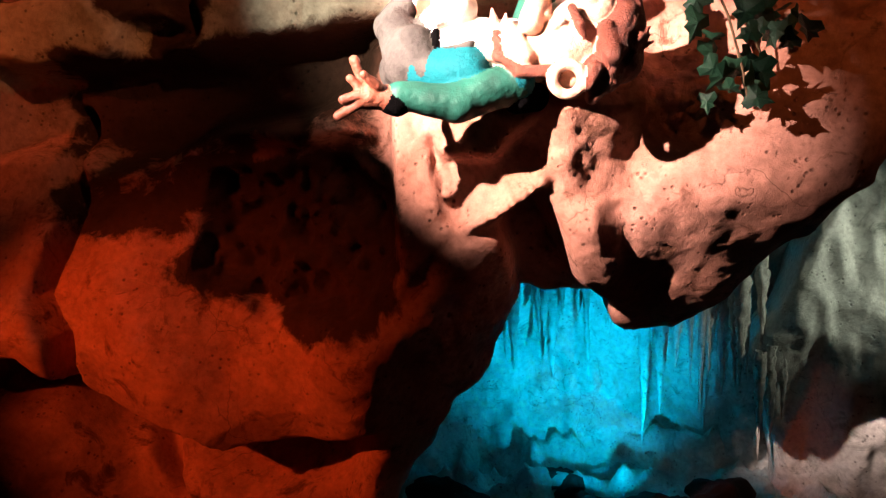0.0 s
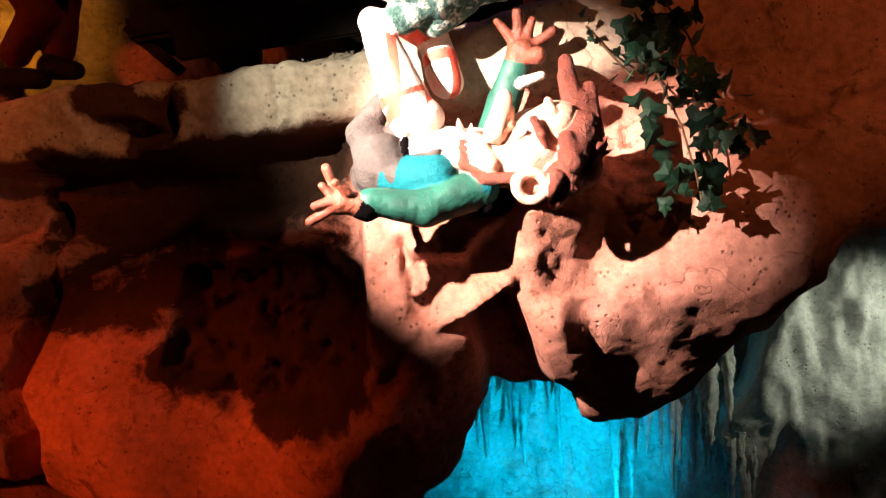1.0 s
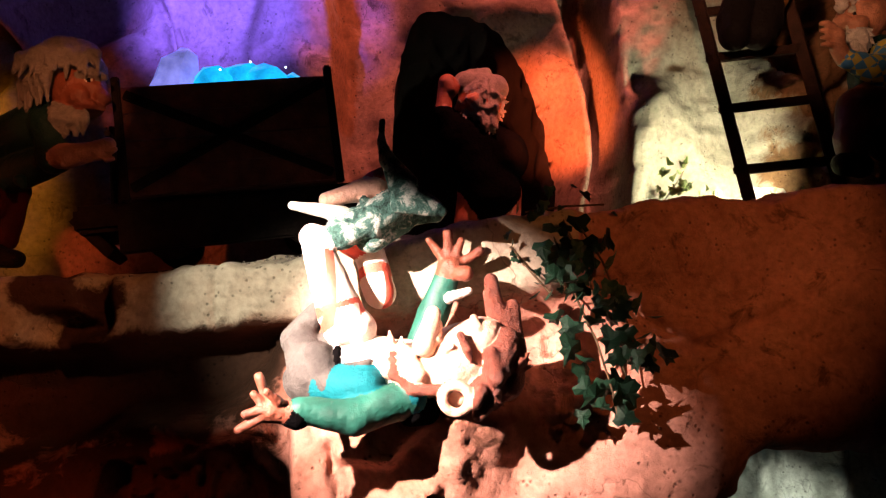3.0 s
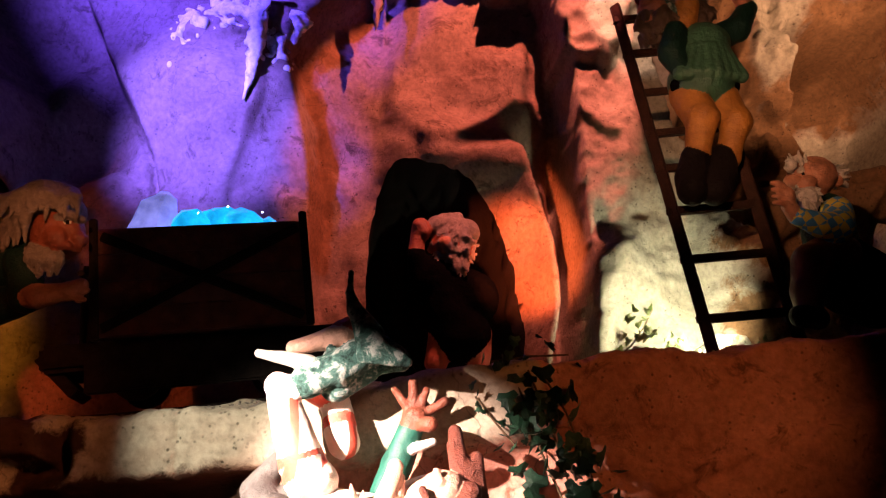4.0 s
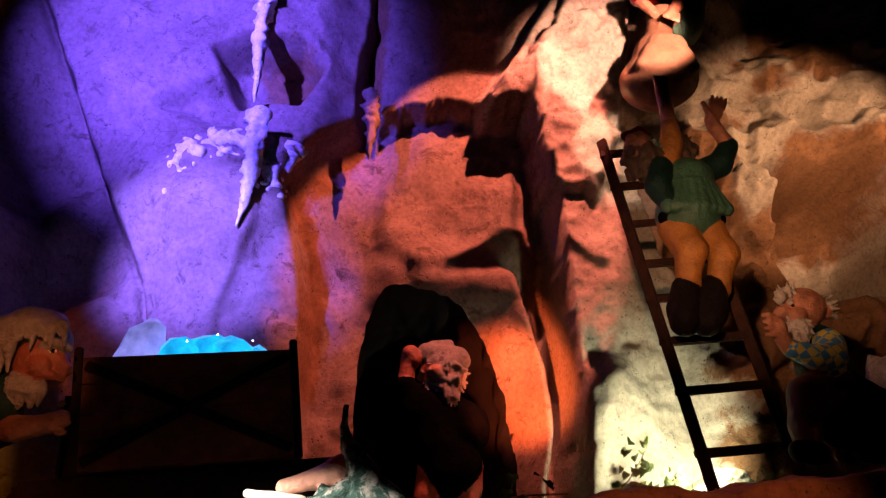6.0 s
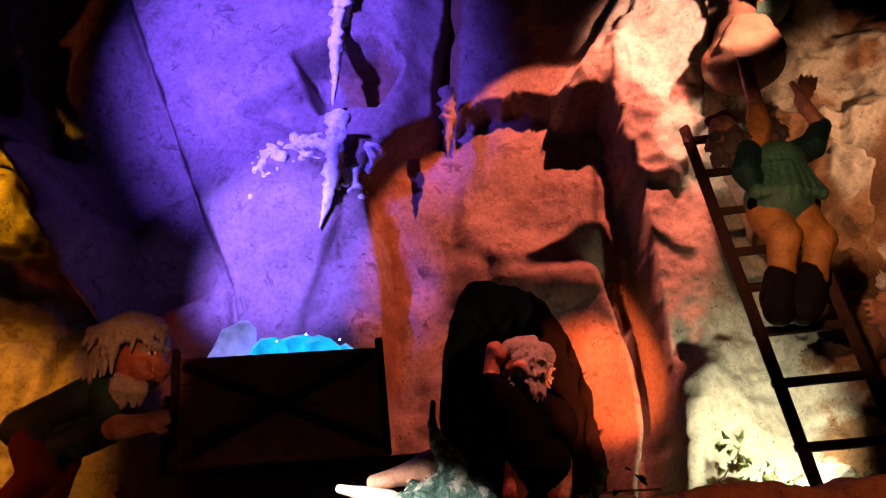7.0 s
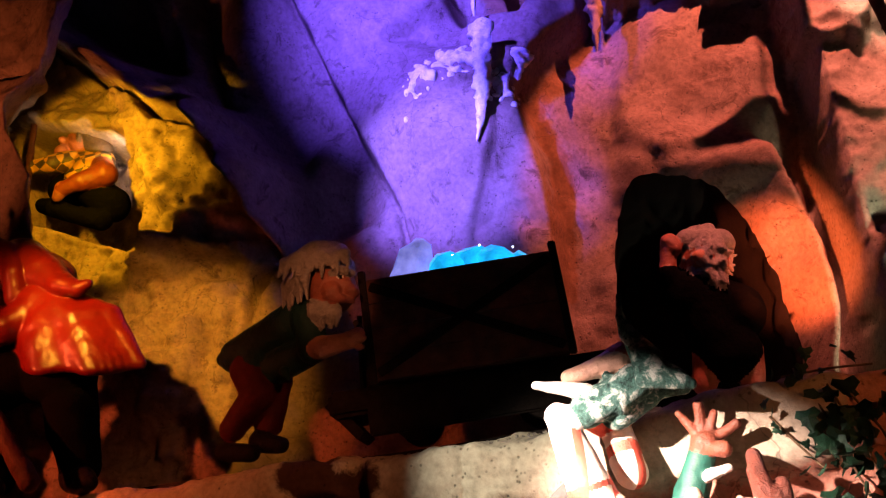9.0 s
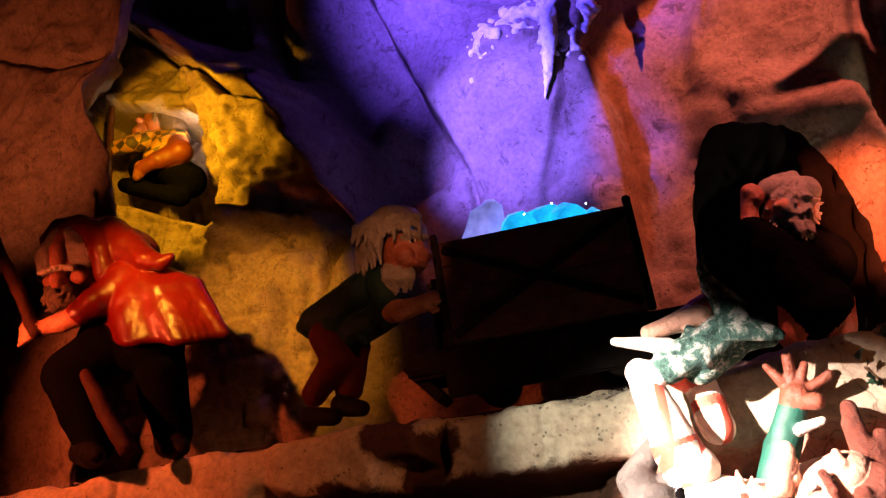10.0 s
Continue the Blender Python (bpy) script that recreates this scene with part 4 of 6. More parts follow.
def build_grotto():
    gx, gz = np.arange(-1.2, 3.4, 0.02), np.arange(-0.9, 2.0, 0.02)
    X, Z = np.meshgrid(gx, gz)
    flute = (0.07 * np.abs(fbm(X * 6, Z * 0.8, 0.4, 3, 163)) + 0.03 * fbm(X * 15, Z * 1.4, 1.4, 2, 167)) * (0.35 + 0.65 * step(0.35 - Z, 0.5)) + 0.06 * fbm(X * 4, Z * 4, 2.4, 3, 168) * step(Z - 0.35, 0.5)
    Y = 4.85 + 0.12 * fbm(X * 1.5, Z * 1.5, 0.8, 3, 173) - flute - 0.5 * np.clip(-Z - 0.1, 0, 2) - 0.2 * step(X + 0.2, 0.5)
    Y = Y + 0.03 * fbm(X * 14, Z * 14, 2, 3, 179) * step(Z - 0.1, 0.3)
    structure("grotto_wall", sheet("grotto_wall", X, Y, Z, [LIMESTONE]), "fluted dripstone wall lit blue at the back of the grotto")
    gx, gy = np.arange(-1.4, 3.4, 0.03), np.arange(3.0, 5.0, 0.03)
    X, Y = np.meshgrid(gx, gy)
    Z = -0.62 + 0.16 * fbm(X * 2.6, Y * 2.6, 0.3, 4, 181, 0.55, True) + 0.02 * fbm(X * 15, Y * 15, 0.2, 3, 191) + 0.16 * np.clip(Y - 4.0, 0, 1)
    structure("grotto_floor", sheet("grotto_floor", X, Y, Z, [LIMESTONE]), "lumpy wet rock floor of the grotto")
    # pale flowstone mass
    u, Z = np.meshgrid(np.linspace(0, 1, 130), np.arange(-0.9, 1.75, 0.016))
    side = np.interp(Z, [-0.9, -0.1, 0.2, 0.35, 0.62, 0.95, 1.3, 1.75], [1.55, 1.5, 1.4, 1.36, 1.5, 1.65, 1.82, 2.05]) + 0.03 * fbm(0.4, Z * 5, 0.4, 3, 193)
    back = np.clip(1 - u / 0.16, 0, 1)
    X = side + (2.95 - side) * np.clip((u - 0.12) / 0.88, 0, 1) + 0.10 * back ** 2
    Y = 4.42 + 0.55 * back ** 1.6 - 0.30 * np.clip(X - side, 0, 0.5) + 0.05 * fbm(X * 5, Z * 1.6, 0.3, 4, 197)
    Y = Y + 0.016 * np.abs(fbm(X * 8, Z * 1.2, 0.7, 3, 199)) + 0.09 * fbm(X * 2.6, Z * 1.8, 1.7, 3, 203) + 0.006 * fbm(X * 22, Z * 22, 0.3, 3, 211)
    structure("flowstone", sheet("flowstone", X, Y, Z, [LIMESTONE]), "pale flowstone mass with dripping edges")


build_grotto()


def dripstone(base, length, radius, mat, seed, label, bend=0.0, group="stalactites"):
    """A hanging dripstone: knobbly taper with an uneven tip."""
    rng = random.Random(seed)
    rings, sides = 40, 14
    a, b = np.meshgrid(np.linspace(0, 2 * math.pi, sides, endpoint=False), np.linspace(0, 1, rings))
    r = radius * ((1 - b) ** 0.8 * 0.95 + 0.05) * (1 + 0.22 * np.sin(9 * b + seed) * (1 - b)) * (1 + 0.5 * fbm(np.cos(a) * 2 + seed, np.sin(a) * 2, b * length * 26, 3, seed, 0.6))
    X = r * np.cos(a) + bend * b * b + 0.05 * radius * np.sin(7 * b + seed)
    Y = r * np.sin(a)
    Z = -length * b + 0.02
    v = np.stack([X, Y, Z], -1).reshape(-1, 3)
    i = np.arange(rings * sides).reshape(rings, sides)
    j = np.roll(i, -1, 1)
    q = np.stack([i[1:], j[1:], j[:-1], i[:-1]], -1).reshape(-1, 4)
    ob = new("stalactite", mesh_of("stalactite", v, q, [mat]))
    ob.location = base
    return tagged(ob, label, "stalactite", group)


rng = random.Random(8)
for n in range(18):
    x = rng.uniform(-0.05, 1.32)
    dripstone((x, rng.uniform(4.5, 4.72), rng.uniform(0.7, 1.0)), rng.uniform(0.2, 0.75), rng.uniform(0.02, 0.055), LIMESTONE, n + 1,
              "thin white dripstone hanging in the blue grotto", rng.uniform(-0.02, 0.02))
for n in range(16):
    x = 0.75 + 0.045 * n + rng.uniform(-0.02, 0.02)
    dripstone((x, rng.uniform(4.42, 4.6), rng.uniform(0.85, 1.1)), rng.uniform(0.5, 1.15), rng.uniform(0.025, 0.06), LIMESTONE, 90 + n,
              "slim pale dripstone column in the blue grotto", rng.uniform(-0.02, 0.02))
for n, (x, z, l, r) in enumerate(((1.46, 0.36, 0.55, 0.03), (1.52, 0.30, 0.36, 0.022), (1.40, 0.33, 0.62, 0.028), (1.86, 0.42, 0.5, 0.02), (1.80, 0.4, 0.42, 0.016), (1.92, 0.5, 0.3, 0.02))):
    dripstone((x, 4.40, z + 0.03), l, r, LIMESTONE, 60 + n, "pale dripstone hanging from the flowstone edge")
dripstone((-0.712, 4.26, 6.02), 0.97, 0.07, LIMESTONE, 71, "long pale stalactite before the violet rock")
dripstone((-0.65, 4.20, 4.92), 0.80, 0.075, LIMESTONE, 72, "crusted pale stalactite on the violet rock", -0.06)
dripstone((0.045, 4.42, 5.3), 0.55, 0.06, ROCK, 73, "short ochre stalactite at the edge of the red rock")
dripstone((-0.46, 4.37, 4.80), 0.2, 0.08, LIMESTONE, 74, "stubby crusted stalactite on the violet rock")


def build_crust():
    rng = random.Random(12)
    MATS["lime"] = LIMESTONE
    c = Sculpt()
    for n in range(230):
        k = rng.random()
        x = min(-1.18 + 0.68 * k + rng.gauss(0, 0.03), -0.47)
        z = 4.60 + 0.25 * math.sin(math.pi * min(1, k * 1.1)) ** 0.6 + rng.gauss(0, 0.065) - 0.12 * rng.random() ** 2
        r = rng.uniform(0.006, 0.019)
        wall = float(back_face(np.array([x]), np.array([z]))[0])
        c.ell((x + 0.8, wall - 4.30 + rng.uniform(0.0, 0.016), z - 4.8), (r * rng.uniform(0.8, 1.5), r * 1.5, r * rng.uniform(0.7, 1.9)), rng.uniform(-30, 30), "lime")
    c.build("dripstone_crust", (-0.8, 4.30, 4.8), 0.009, 0.02, "knobbly pale dripstone crust on the violet rock", "rock")


build_crust()


def boulder(name, place, size, mat, seed, label, group=""):
    n = 18
    a, b = np.meshgrid(np.linspace(0, 2 * math.pi, 2 * n, endpoint=False), np.linspace(0.02, math.pi - 0.02, n))
    d = np.stack([np.sin(b) * np.cos(a), np.sin(b) * np.sin(a), np.cos(b)], -1)
    r = 1 + 0.35 * fbm(d[..., 0] * 1.6 + seed, d[..., 1] * 1.6, d[..., 2] * 1.6, 4, seed)
    v = (d * r[..., None] * np.array(size)).reshape(-1, 3)
    i = np.arange(2 * n * n).reshape(n, 2 * n)
    j = np.roll(i, -1, 1)
    q = np.stack([i[1:], j[1:], j[:-1], i[:-1]], -1).reshape(-1, 4)
    ob = new(name, mesh_of(name, v, q, [mat]))
    ob.location = place
    return tagged(ob, label, "rock", group)


for n, (x, y, s) in enumerate(((0.05, 3.9, 0.17), (0.45, 4.15, 0.13), (0.85, 4.05, 0.2), (-0.3, 4.2, 0.2), (1.15, 4.2, 0.17), (0.3, 4.45, 0.14))):
    boulder("rock", (x, y, -0.44), (s * 1.15, s * 0.9, s * 0.9), ROCK_DARK, 300 + n, "wet lumpy rock on the grotto floor", "grotto rocks")
boulder("rock", (2.85, 3.75, 3.0), (0.2, 0.2, 0.34), ROCK_PALE, 311, "pale standing boulder behind the kneeling gnome")
boulder("rock", (1.98, 4.12, 2.62), (0.17, 0.13, 0.16), ROCK_PALE, 312, "brightly lit pale rock at the ladder's foot")
boulder("rock", (1.42, 3.86, 2.56), (0.12, 0.1, 0.08), ROCK_PALE, 313, "brightly lit pale rock at the ladder's foot")

# ---- mine cart on its track ----
SLOPE = math.atan(0.104)


def build_cart():
    turn = pose(0, 0, 0, 0, -math.degrees(SLOPE) - 1.2, 10)
    cart = thing("mine_cart", (-0.66, 3.78, 2.38), "dark brown wooden mine cart heaped with glowing blue crystals", "mine cart", turn)
    L, Wd, z0, z1 = 0.92, 0.50, 0.28, 0.77
    for i in range(4):
        h = (z1 - z0) / 4
        for y in (-Wd / 2, Wd / 2):
            part("side_board", block((L, 0.025, h - 0.004), (0, y, z0 + h * (i + 0.5)), 0.003, 0.002), TIMBER, cart)
        for x in (-L / 2 + 0.0125, L / 2 - 0.0125):
            part("end_board", block((0.025, Wd - 0.03, h - 0.004), (x, 0, z0 + h * (i + 0.5)), 0.003, 0.002), TIMBER, cart)
    part("floor_board", block((L - 0.03, Wd - 0.03, 0.03), (0, 0, z0 + 0.015), 0.003), TIMBER, cart)
    y = -Wd / 2 - 0.022
    part("brace", beam((-L / 2 + 0.03, y, z1 - 0.04), (L / 2 - 0.03, y, z0 + 0.03), 0.014, 0.045), STEEL, cart, "dark iron diagonal brace")
    part("brace", beam((-L / 2 + 0.03, y - 0.012, z0 + 0.03), (L / 2 - 0.03, y - 0.012, z1 - 0.04), 0.012, 0.045), STEEL, cart, "dark iron diagonal brace")
    for x in (-L / 2, L / 2):
        for yy in (-Wd / 2 - 0.012, Wd / 2 + 0.012):
            part("corner_post", block((0.036, 0.036, z1 - z0 + 0.06), (x, yy, (z0 + z1) / 2 + 0.012), 0.006), STEEL, cart)
    part("chassis", block((L + 0.42, Wd - 0.06, 0.12), (-0.02, 0, z0 - 0.07), 0.02), STEEL, cart)
    part("bumper", beam((-L / 2 - 0.24, 0, z0 - 0.05), (-L / 2 - 0.10, 0, 0.06), 0.34, 0.05), STEEL, cart)
    part("bumper", beam((L / 2 + 0.20, 0, z0 - 0.05), (L / 2 + 0.08, 0, 0.06), 0.34, 0.05), STEEL, cart)
    part("skirt", block((L + 0.1, 0.03, 0.2), (0, -Wd / 2 + 0.03, 0.14), 0.01), STEEL, cart)
    for x in (-L / 2 - 0.07, -L / 2 - 0.04):
        part("handle", rod((x, -0.14, z0 - 0.02), (x + 0.02, -0.14, z1 - 0.14), 0.016, 0.014), STEEL, cart, "upright iron push handle")
    part("handle", rod((-L / 2 - 0.06, -0.22, z0 + 0.3), (-L / 2 - 0.06, 0.2, z0 + 0.3), 0.014, 0.014), STEEL, cart, "iron push bar")
    for x in (-0.3, 0.3):
        for yy in (-0.19, 0.19):
            bm = rod((x, yy - 0.025, 0.11), (x, yy + 0.025, 0.11), 0.11, 0.11, 24)
            bmesh.ops.bevel(bm, geom=bm.edges[:], offset=0.006, segments=1, affect="EDGES")
            w = part("wheel", bm, STEEL, cart)
            part("hub", rod((x, yy - 0.04, 0.11), (x, yy + 0.04, 0.11), 0.03, 0.03, 14), STEEL, w)
    return cart


build_cart()
for y in (3.56, 3.98):
    bm = bmesh.new()
    for x in np.arange(-4.2, 0.4, 0.23):
        a, b = Vector((x, y, ledge_z(x) + 0.02)), Vector((x + 0.235, y, ledge_z(x + 0.235) + 0.02))
        piece = beam(a, b, 0.03, 0.045, 0.004, 0)
        me = bpy.data.meshes.new("tmp")
        piece.to_mesh(me)
        piece.free()
        bm.from_mesh(me)
        bpy.data.meshes.remove(me)
    rail = part("rail", bm, STEEL, None)
    tagged(rail, "dark rusty iron rail of the mine track on the ledge", "rail", "track rails")


def crystal(place, size, lean, mat, seed, label):
    rng = random.Random(seed)
    bm = bmesh.new()
    bmesh.ops.create_icosphere(bm, subdivisions=2, radius=1)
    for v in bm.verts:
        v.co *= 1 + rng.uniform(-0.14, 0.14)
        v.co = Vector((v.co.x * size[0], v.co.y * size[1], v.co.z * size[2]))
    me = bpy.data.meshes.new("crystal")
    bm.to_mesh(me)
    bm.free()
    me.materials.append(mat)
    ob = new("crystal", me)
    ob.matrix_world = Matrix.Translation(place) @ pose(0, 0, 0, 0, lean, 0)
    return tagged(ob, label, "crystal", "crystals in the cart")


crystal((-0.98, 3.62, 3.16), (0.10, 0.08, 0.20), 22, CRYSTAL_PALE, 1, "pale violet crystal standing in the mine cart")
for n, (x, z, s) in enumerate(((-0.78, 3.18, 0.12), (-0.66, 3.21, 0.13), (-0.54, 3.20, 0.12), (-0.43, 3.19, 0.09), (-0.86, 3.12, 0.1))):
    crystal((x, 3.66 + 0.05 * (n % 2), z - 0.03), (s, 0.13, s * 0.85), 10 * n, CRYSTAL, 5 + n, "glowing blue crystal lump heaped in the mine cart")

# highlights on the glassy crystals, added as small glowing beads
for n, (x, z) in enumerate(((-0.735, 3.205), (-0.44, 3.215), (-0.60, 3.24))):
    bm = bmesh.new()
    bmesh.ops.create_icosphere(bm, subdivisions=1, radius=0.005, matrix=Matrix.Translation((x, 3.525, z)))
    me = bpy.data.meshes.new("glint_bead")
    bm.to_mesh(me)
    bm.free()
    me.materials.append(SPARK)
    tagged(new("glint_bead", me), "tiny glowing bead standing for a glint on the blue crystals", "lamp", "crystal lamps")

# ---- ladder and sack ----


def build_ladder():
    foot_l, top_l = Vector((1.67, 3.52, 2.50)), Vector((1.385, 3.73, 4.55))
    across = Vector((0.40, -0.05, 0.03))
    lad = thing("ladder", foot_l, "dark wooden ladder leaning against the rock", "ladder")
    up = top_l - foot_l
    part("rail", beam((0, 0, 0), up, 0.035, 0.055, 0.006, 0.003), LADDER_WOOD, lad)
    part("rail", beam(across, across + up, 0.035, 0.055, 0.006, 0.003), LADDER_WOOD, lad)
    for k in (0.115, 0.26, 0.385, 0.50, 0.60, 0.72, 0.84, 0.95):
        part("rung", beam(up * k - across * 0.08, up * k + across * 1.08, 0.03, 0.042, 0.006, 0.003), LADDER_WOOD, lad)


build_ladder()

s = Sculpt()
MATS["sack"] = SACK
s.ell((0.07, 0, 0.14), (0.25, 0.20, 0.17), 8, "sack")
s.limb([(0.07, 0, 0.16, 0.21), (0.09, 0, 0.34, 0.15), (0.11, 0, 0.50, 0.075), (0.13, 0, 0.56, 0.06), (0.15, 0, 0.64, 0.10)], "sack")
for k in range(7):
    s.cap((0.02 + 0.03 * k, -0.13 - 0.02 * (k % 2), 0.36), (-0.10 + 0.055 * k, -0.17, 0.12), 0.018, 0.03, "sack")
s.ring((0.125, 0, 0.54), 0.062, 0.016, "wood_dark")
s.build("sack", (1.77, 3.85, 4.96), 0.012, 0.04, "tied brown sack with dark underside held above the climber", "sack")

# gnome above who hauls the sack
s = Sculpt()
s.cap((0.0, 0, 0.0), (0.10, 0.05, 0.30), 0.16, 0.14, "green_cloth")
s.cap((0.02, -0.10, 0.20), (-0.08, -0.20, 0.0), 0.055, 0.045, "green_cloth")
s.cap((-0.08, -0.20, 0.0), (-0.17, -0.24, -0.13), 0.04, 0.035, "skin_tan")
for k in range(4):
    s.cap((-0.21 + 0.028 * k, -0.26, -0.15), (-0.235 + 0.028 * k, -0.29, -0.20 - 0.01 * k), 0.014, 0.011, "skin_tan")
s.cap((-0.05, 0.05, 0.25), (-0.33, -0.14, 0.08), 0.06, 0.05, "red_cloth")
s.cap((-0.33, -0.14, 0.08), (-0.25, -0.2, -0.10), 0.04, 0.03, "skin_tan")
s.ell((0.1, -0.08, 0.50), (0.12, 0.12, 0.13), 0, "skin_tan")
s.locks((0.1, -0.08, 0.50), 0.12, 40, 0.09, 0.025, "grey_hair", 71, (0, 0, -1))
s.build("gnome_statue", (2.1, 3.98, 5.68), 0.010, 0.015, "gnome statue in green hauling the sack from the upper rock", "statue")


def build_shadow_caster():
    """Unseen lamp-like shape on a thin drop rod, added to shadow the red rock."""
    lamp = thing("shadow_caster", (1.2, 3.42, 5.55), "unseen black lamp-like shape on a thin rod, added for its shadow", "stage lamp")
    part("caster_wedge", rod((-0.20, 0.03, -0.075), (0.02, 0.0, 0.03), 0.012, 0.10, 18), STEEL, lamp)
    part("caster_end", rod((0.02, 0.0, 0.03), (0.08, -0.02, 0.05), 0.10, 0.05, 18), STEEL, lamp)
    # spike shaped only for its part of the cast shadow
    part("shutter", beam((0.03, -0.03, -0.03), (0.235, -0.12, -0.135), 0.012, 0.045), STEEL, lamp)
    part("drop_rod", rod((0.03, 0, 0.05), (0.03, 0, 1.55), 0.006, 0.006), STEEL, lamp)


build_shadow_caster()

# ---- statues ----

s = Sculpt()
s.cap((-0.191, -0.040, 0.027), (-0.089, -0.060, 0.022), 0.087, 0.093, 'shirt_white')
s.cap((-0.089, -0.060, 0.022), (0.021, -0.080, 0.016), 0.093, 0.088, 'shirt_white')
s.cap((0.002, -0.100, 0.046), (0.039, -0.080, -0.044), 0.065, 0.068, 'shirt_white')
s.cap((-0.297, -0.060, -0.009), (-0.348, -0.020, 0.107), 0.093, 0.061, 'grey_felt')
s.cap((-0.367, 0.000, 0.109), (-0.258, 0.020, 0.269), 0.056, 0.025, 'grey_felt')
s.cap((-0.332, 0.000, -0.026), (-0.231, -0.020, 0.081), 0.079, 0.074, 'grey_felt')
s.cap((-0.284, -0.100, 0.059), (-0.247, -0.120, -0.032), 0.048, 0.052, 'grey_felt')
s.cap((-0.218, -0.110, 0.075), (-0.224, -0.160, -0.053), 0.010, 0.010, 'dark_cloth')
s.cap((-0.157, -0.080, 0.148), (-0.192, -0.080, 0.159), 0.064, 0.079, 'sock_white')
s.cap((-0.201, -0.080, 0.175), (-0.210, -0.080, 0.195), 0.079, 0.077, 'sock_stripe')
s.cap((-0.218, -0.080, 0.211), (-0.216, -0.080, 0.213), 0.076, 0.076, 'sock_red')
s.cap((-0.223, -0.080, 0.235), (-0.232, -0.080, 0.260), 0.075, 0.071, 'sock_stripe')
s.cap((-0.249, -0.080, 0.300), (-0.258, -0.080, 0.324), 0.067, 0.063, 'sock_stripe')
s.cap((-0.273, -0.070, 0.366), (-0.286, -0.070, 0.406), 0.058, 0.053, 'sock_stripe')
s.cap((-0.299, -0.070, 0.441), (-0.307, -0.070, 0.454), 0.046, 0.044, 'sock_stripe')
s.cap((-0.083, 0.040, 0.273), (-0.097, 0.040, 0.305), 0.057, 0.057, 'sock_stripe')
s.cap((-0.100, 0.050, 0.325), (-0.105, 0.050, 0.341), 0.057, 0.056, 'sock_red')
s.cap((-0.111, 0.060, 0.370), (-0.120, 0.060, 0.401), 0.054, 0.053, 'sock_white')
s.cap((-0.129, 0.060, 0.422), (-0.149, 0.060, 0.444), 0.053, 0.051, 'sock_red')
s.cap((-0.169, 0.040, 0.431), (-0.216, 0.000, 0.455), 0.039, 0.034, 'sock_red')
s.cap((-0.207, -0.080, 0.470), (-0.102, -0.080, 0.518), 0.060, 0.062, 'moss_felt')
s.cap((-0.102, -0.080, 0.518), (-0.004, -0.080, 0.579), 0.062, 0.057, 'moss_felt')
s.cap((-0.117, -0.040, 0.456), (-0.006, -0.020, 0.519), 0.052, 0.047, 'moss_felt')
s.cap((-0.004, -0.020, 0.532), (0.106, 0.000, 0.550), 0.042, 0.036, 'moss_felt')
s.cap((-0.015, -0.020, 0.637), (0.096, 0.000, 0.562), 0.042, 0.042, 'moss_felt')
s.cap((-0.053, -0.140, 0.705), (0.007, -0.140, 0.619), 0.025, 0.047, 'moss_felt')
s.cap((-0.071, -0.140, 0.769), (-0.051, -0.140, 0.701), 0.015, 0.025, 'moss_felt')
s.cap((-0.068, -0.140, 0.838), (-0.071, -0.140, 0.766), 0.010, 0.015, 'moss_felt')
for k in range(7):
    f = k / 6
    s.limb([(-0.05 + 0.01 * f, -0.15, 0.68 - 0.05 * f, 0.014), (-0.03 + 0.08 * f, -0.16 - 0.01 * math.sin(3 * k), 0.61 - 0.03 * f, 0.018), (-0.02 + 0.15 * f, -0.15, 0.545 - 0.02 * f, 0.020)], 'moss_felt')
s.cap((-0.372, -0.100, 0.559), (-0.207, -0.090, 0.529), 0.015, 0.030, 'bone')
s.cap((-0.263, -0.050, 0.588), (-0.095, -0.040, 0.635), 0.025, 0.044, 'skin')
s.cap((-0.099, -0.040, 0.652), (-0.070, -0.040, 0.665), 0.036, 0.036, 'sock_red')
s.cap((-0.305, -0.080, 0.459), (-0.257, -0.080, 0.443), 0.043, 0.046, 'sock_white')
s.locks((-0.126, -0.070, 0.516), 0.065, 26, 0.024, 0.019, 'moss_felt', 3, (0, 0, 1))
s.cap((-0.259, -0.100, -0.036), (-0.127, -0.140, -0.038), 0.065, 0.067, 'teal')
s.cap((-0.216, -0.140, -0.063), (-0.137, -0.170, -0.076), 0.032, 0.032, 'teal')
s.cap((0.027, -0.160, -0.074), (0.035, -0.140, -0.122), 0.043, 0.028, 'teal')
s.cap((0.025, -0.120, -0.122), (0.075, -0.100, -0.125), 0.054, 0.044, 'dark_cloth')
s.cap((-0.308, -0.100, -0.029), (-0.113, -0.160, 0.038), 0.024, 0.009, 'grey_felt')
s.cap((0.007, -0.140, -0.082), (-0.157, -0.200, -0.134), 0.062, 0.057, 'green_wool')
s.cap((-0.157, -0.200, -0.134), (-0.316, -0.250, -0.108), 0.057, 0.043, 'green_wool')
s.cap((-0.327, -0.250, -0.124), (-0.340, -0.250, -0.119), 0.045, 0.044, 'dark_cloth')
# near hand: its weaker light is painted as darker skin
s.cap((-0.348, -0.260, -0.114), (-0.402, -0.270, -0.102), 0.035, 0.043, 'skin_dark')
s.cap((-0.419, -0.270, -0.064), (-0.438, -0.280, -0.003), 0.017, 0.012, 'skin_dark')
s.cap((-0.425, -0.290, -0.082), (-0.448, -0.300, -0.054), 0.017, 0.014, 'skin_dark')
s.cap((-0.429, -0.300, -0.100), (-0.471, -0.310, -0.112), 0.017, 0.013, 'skin_dark')
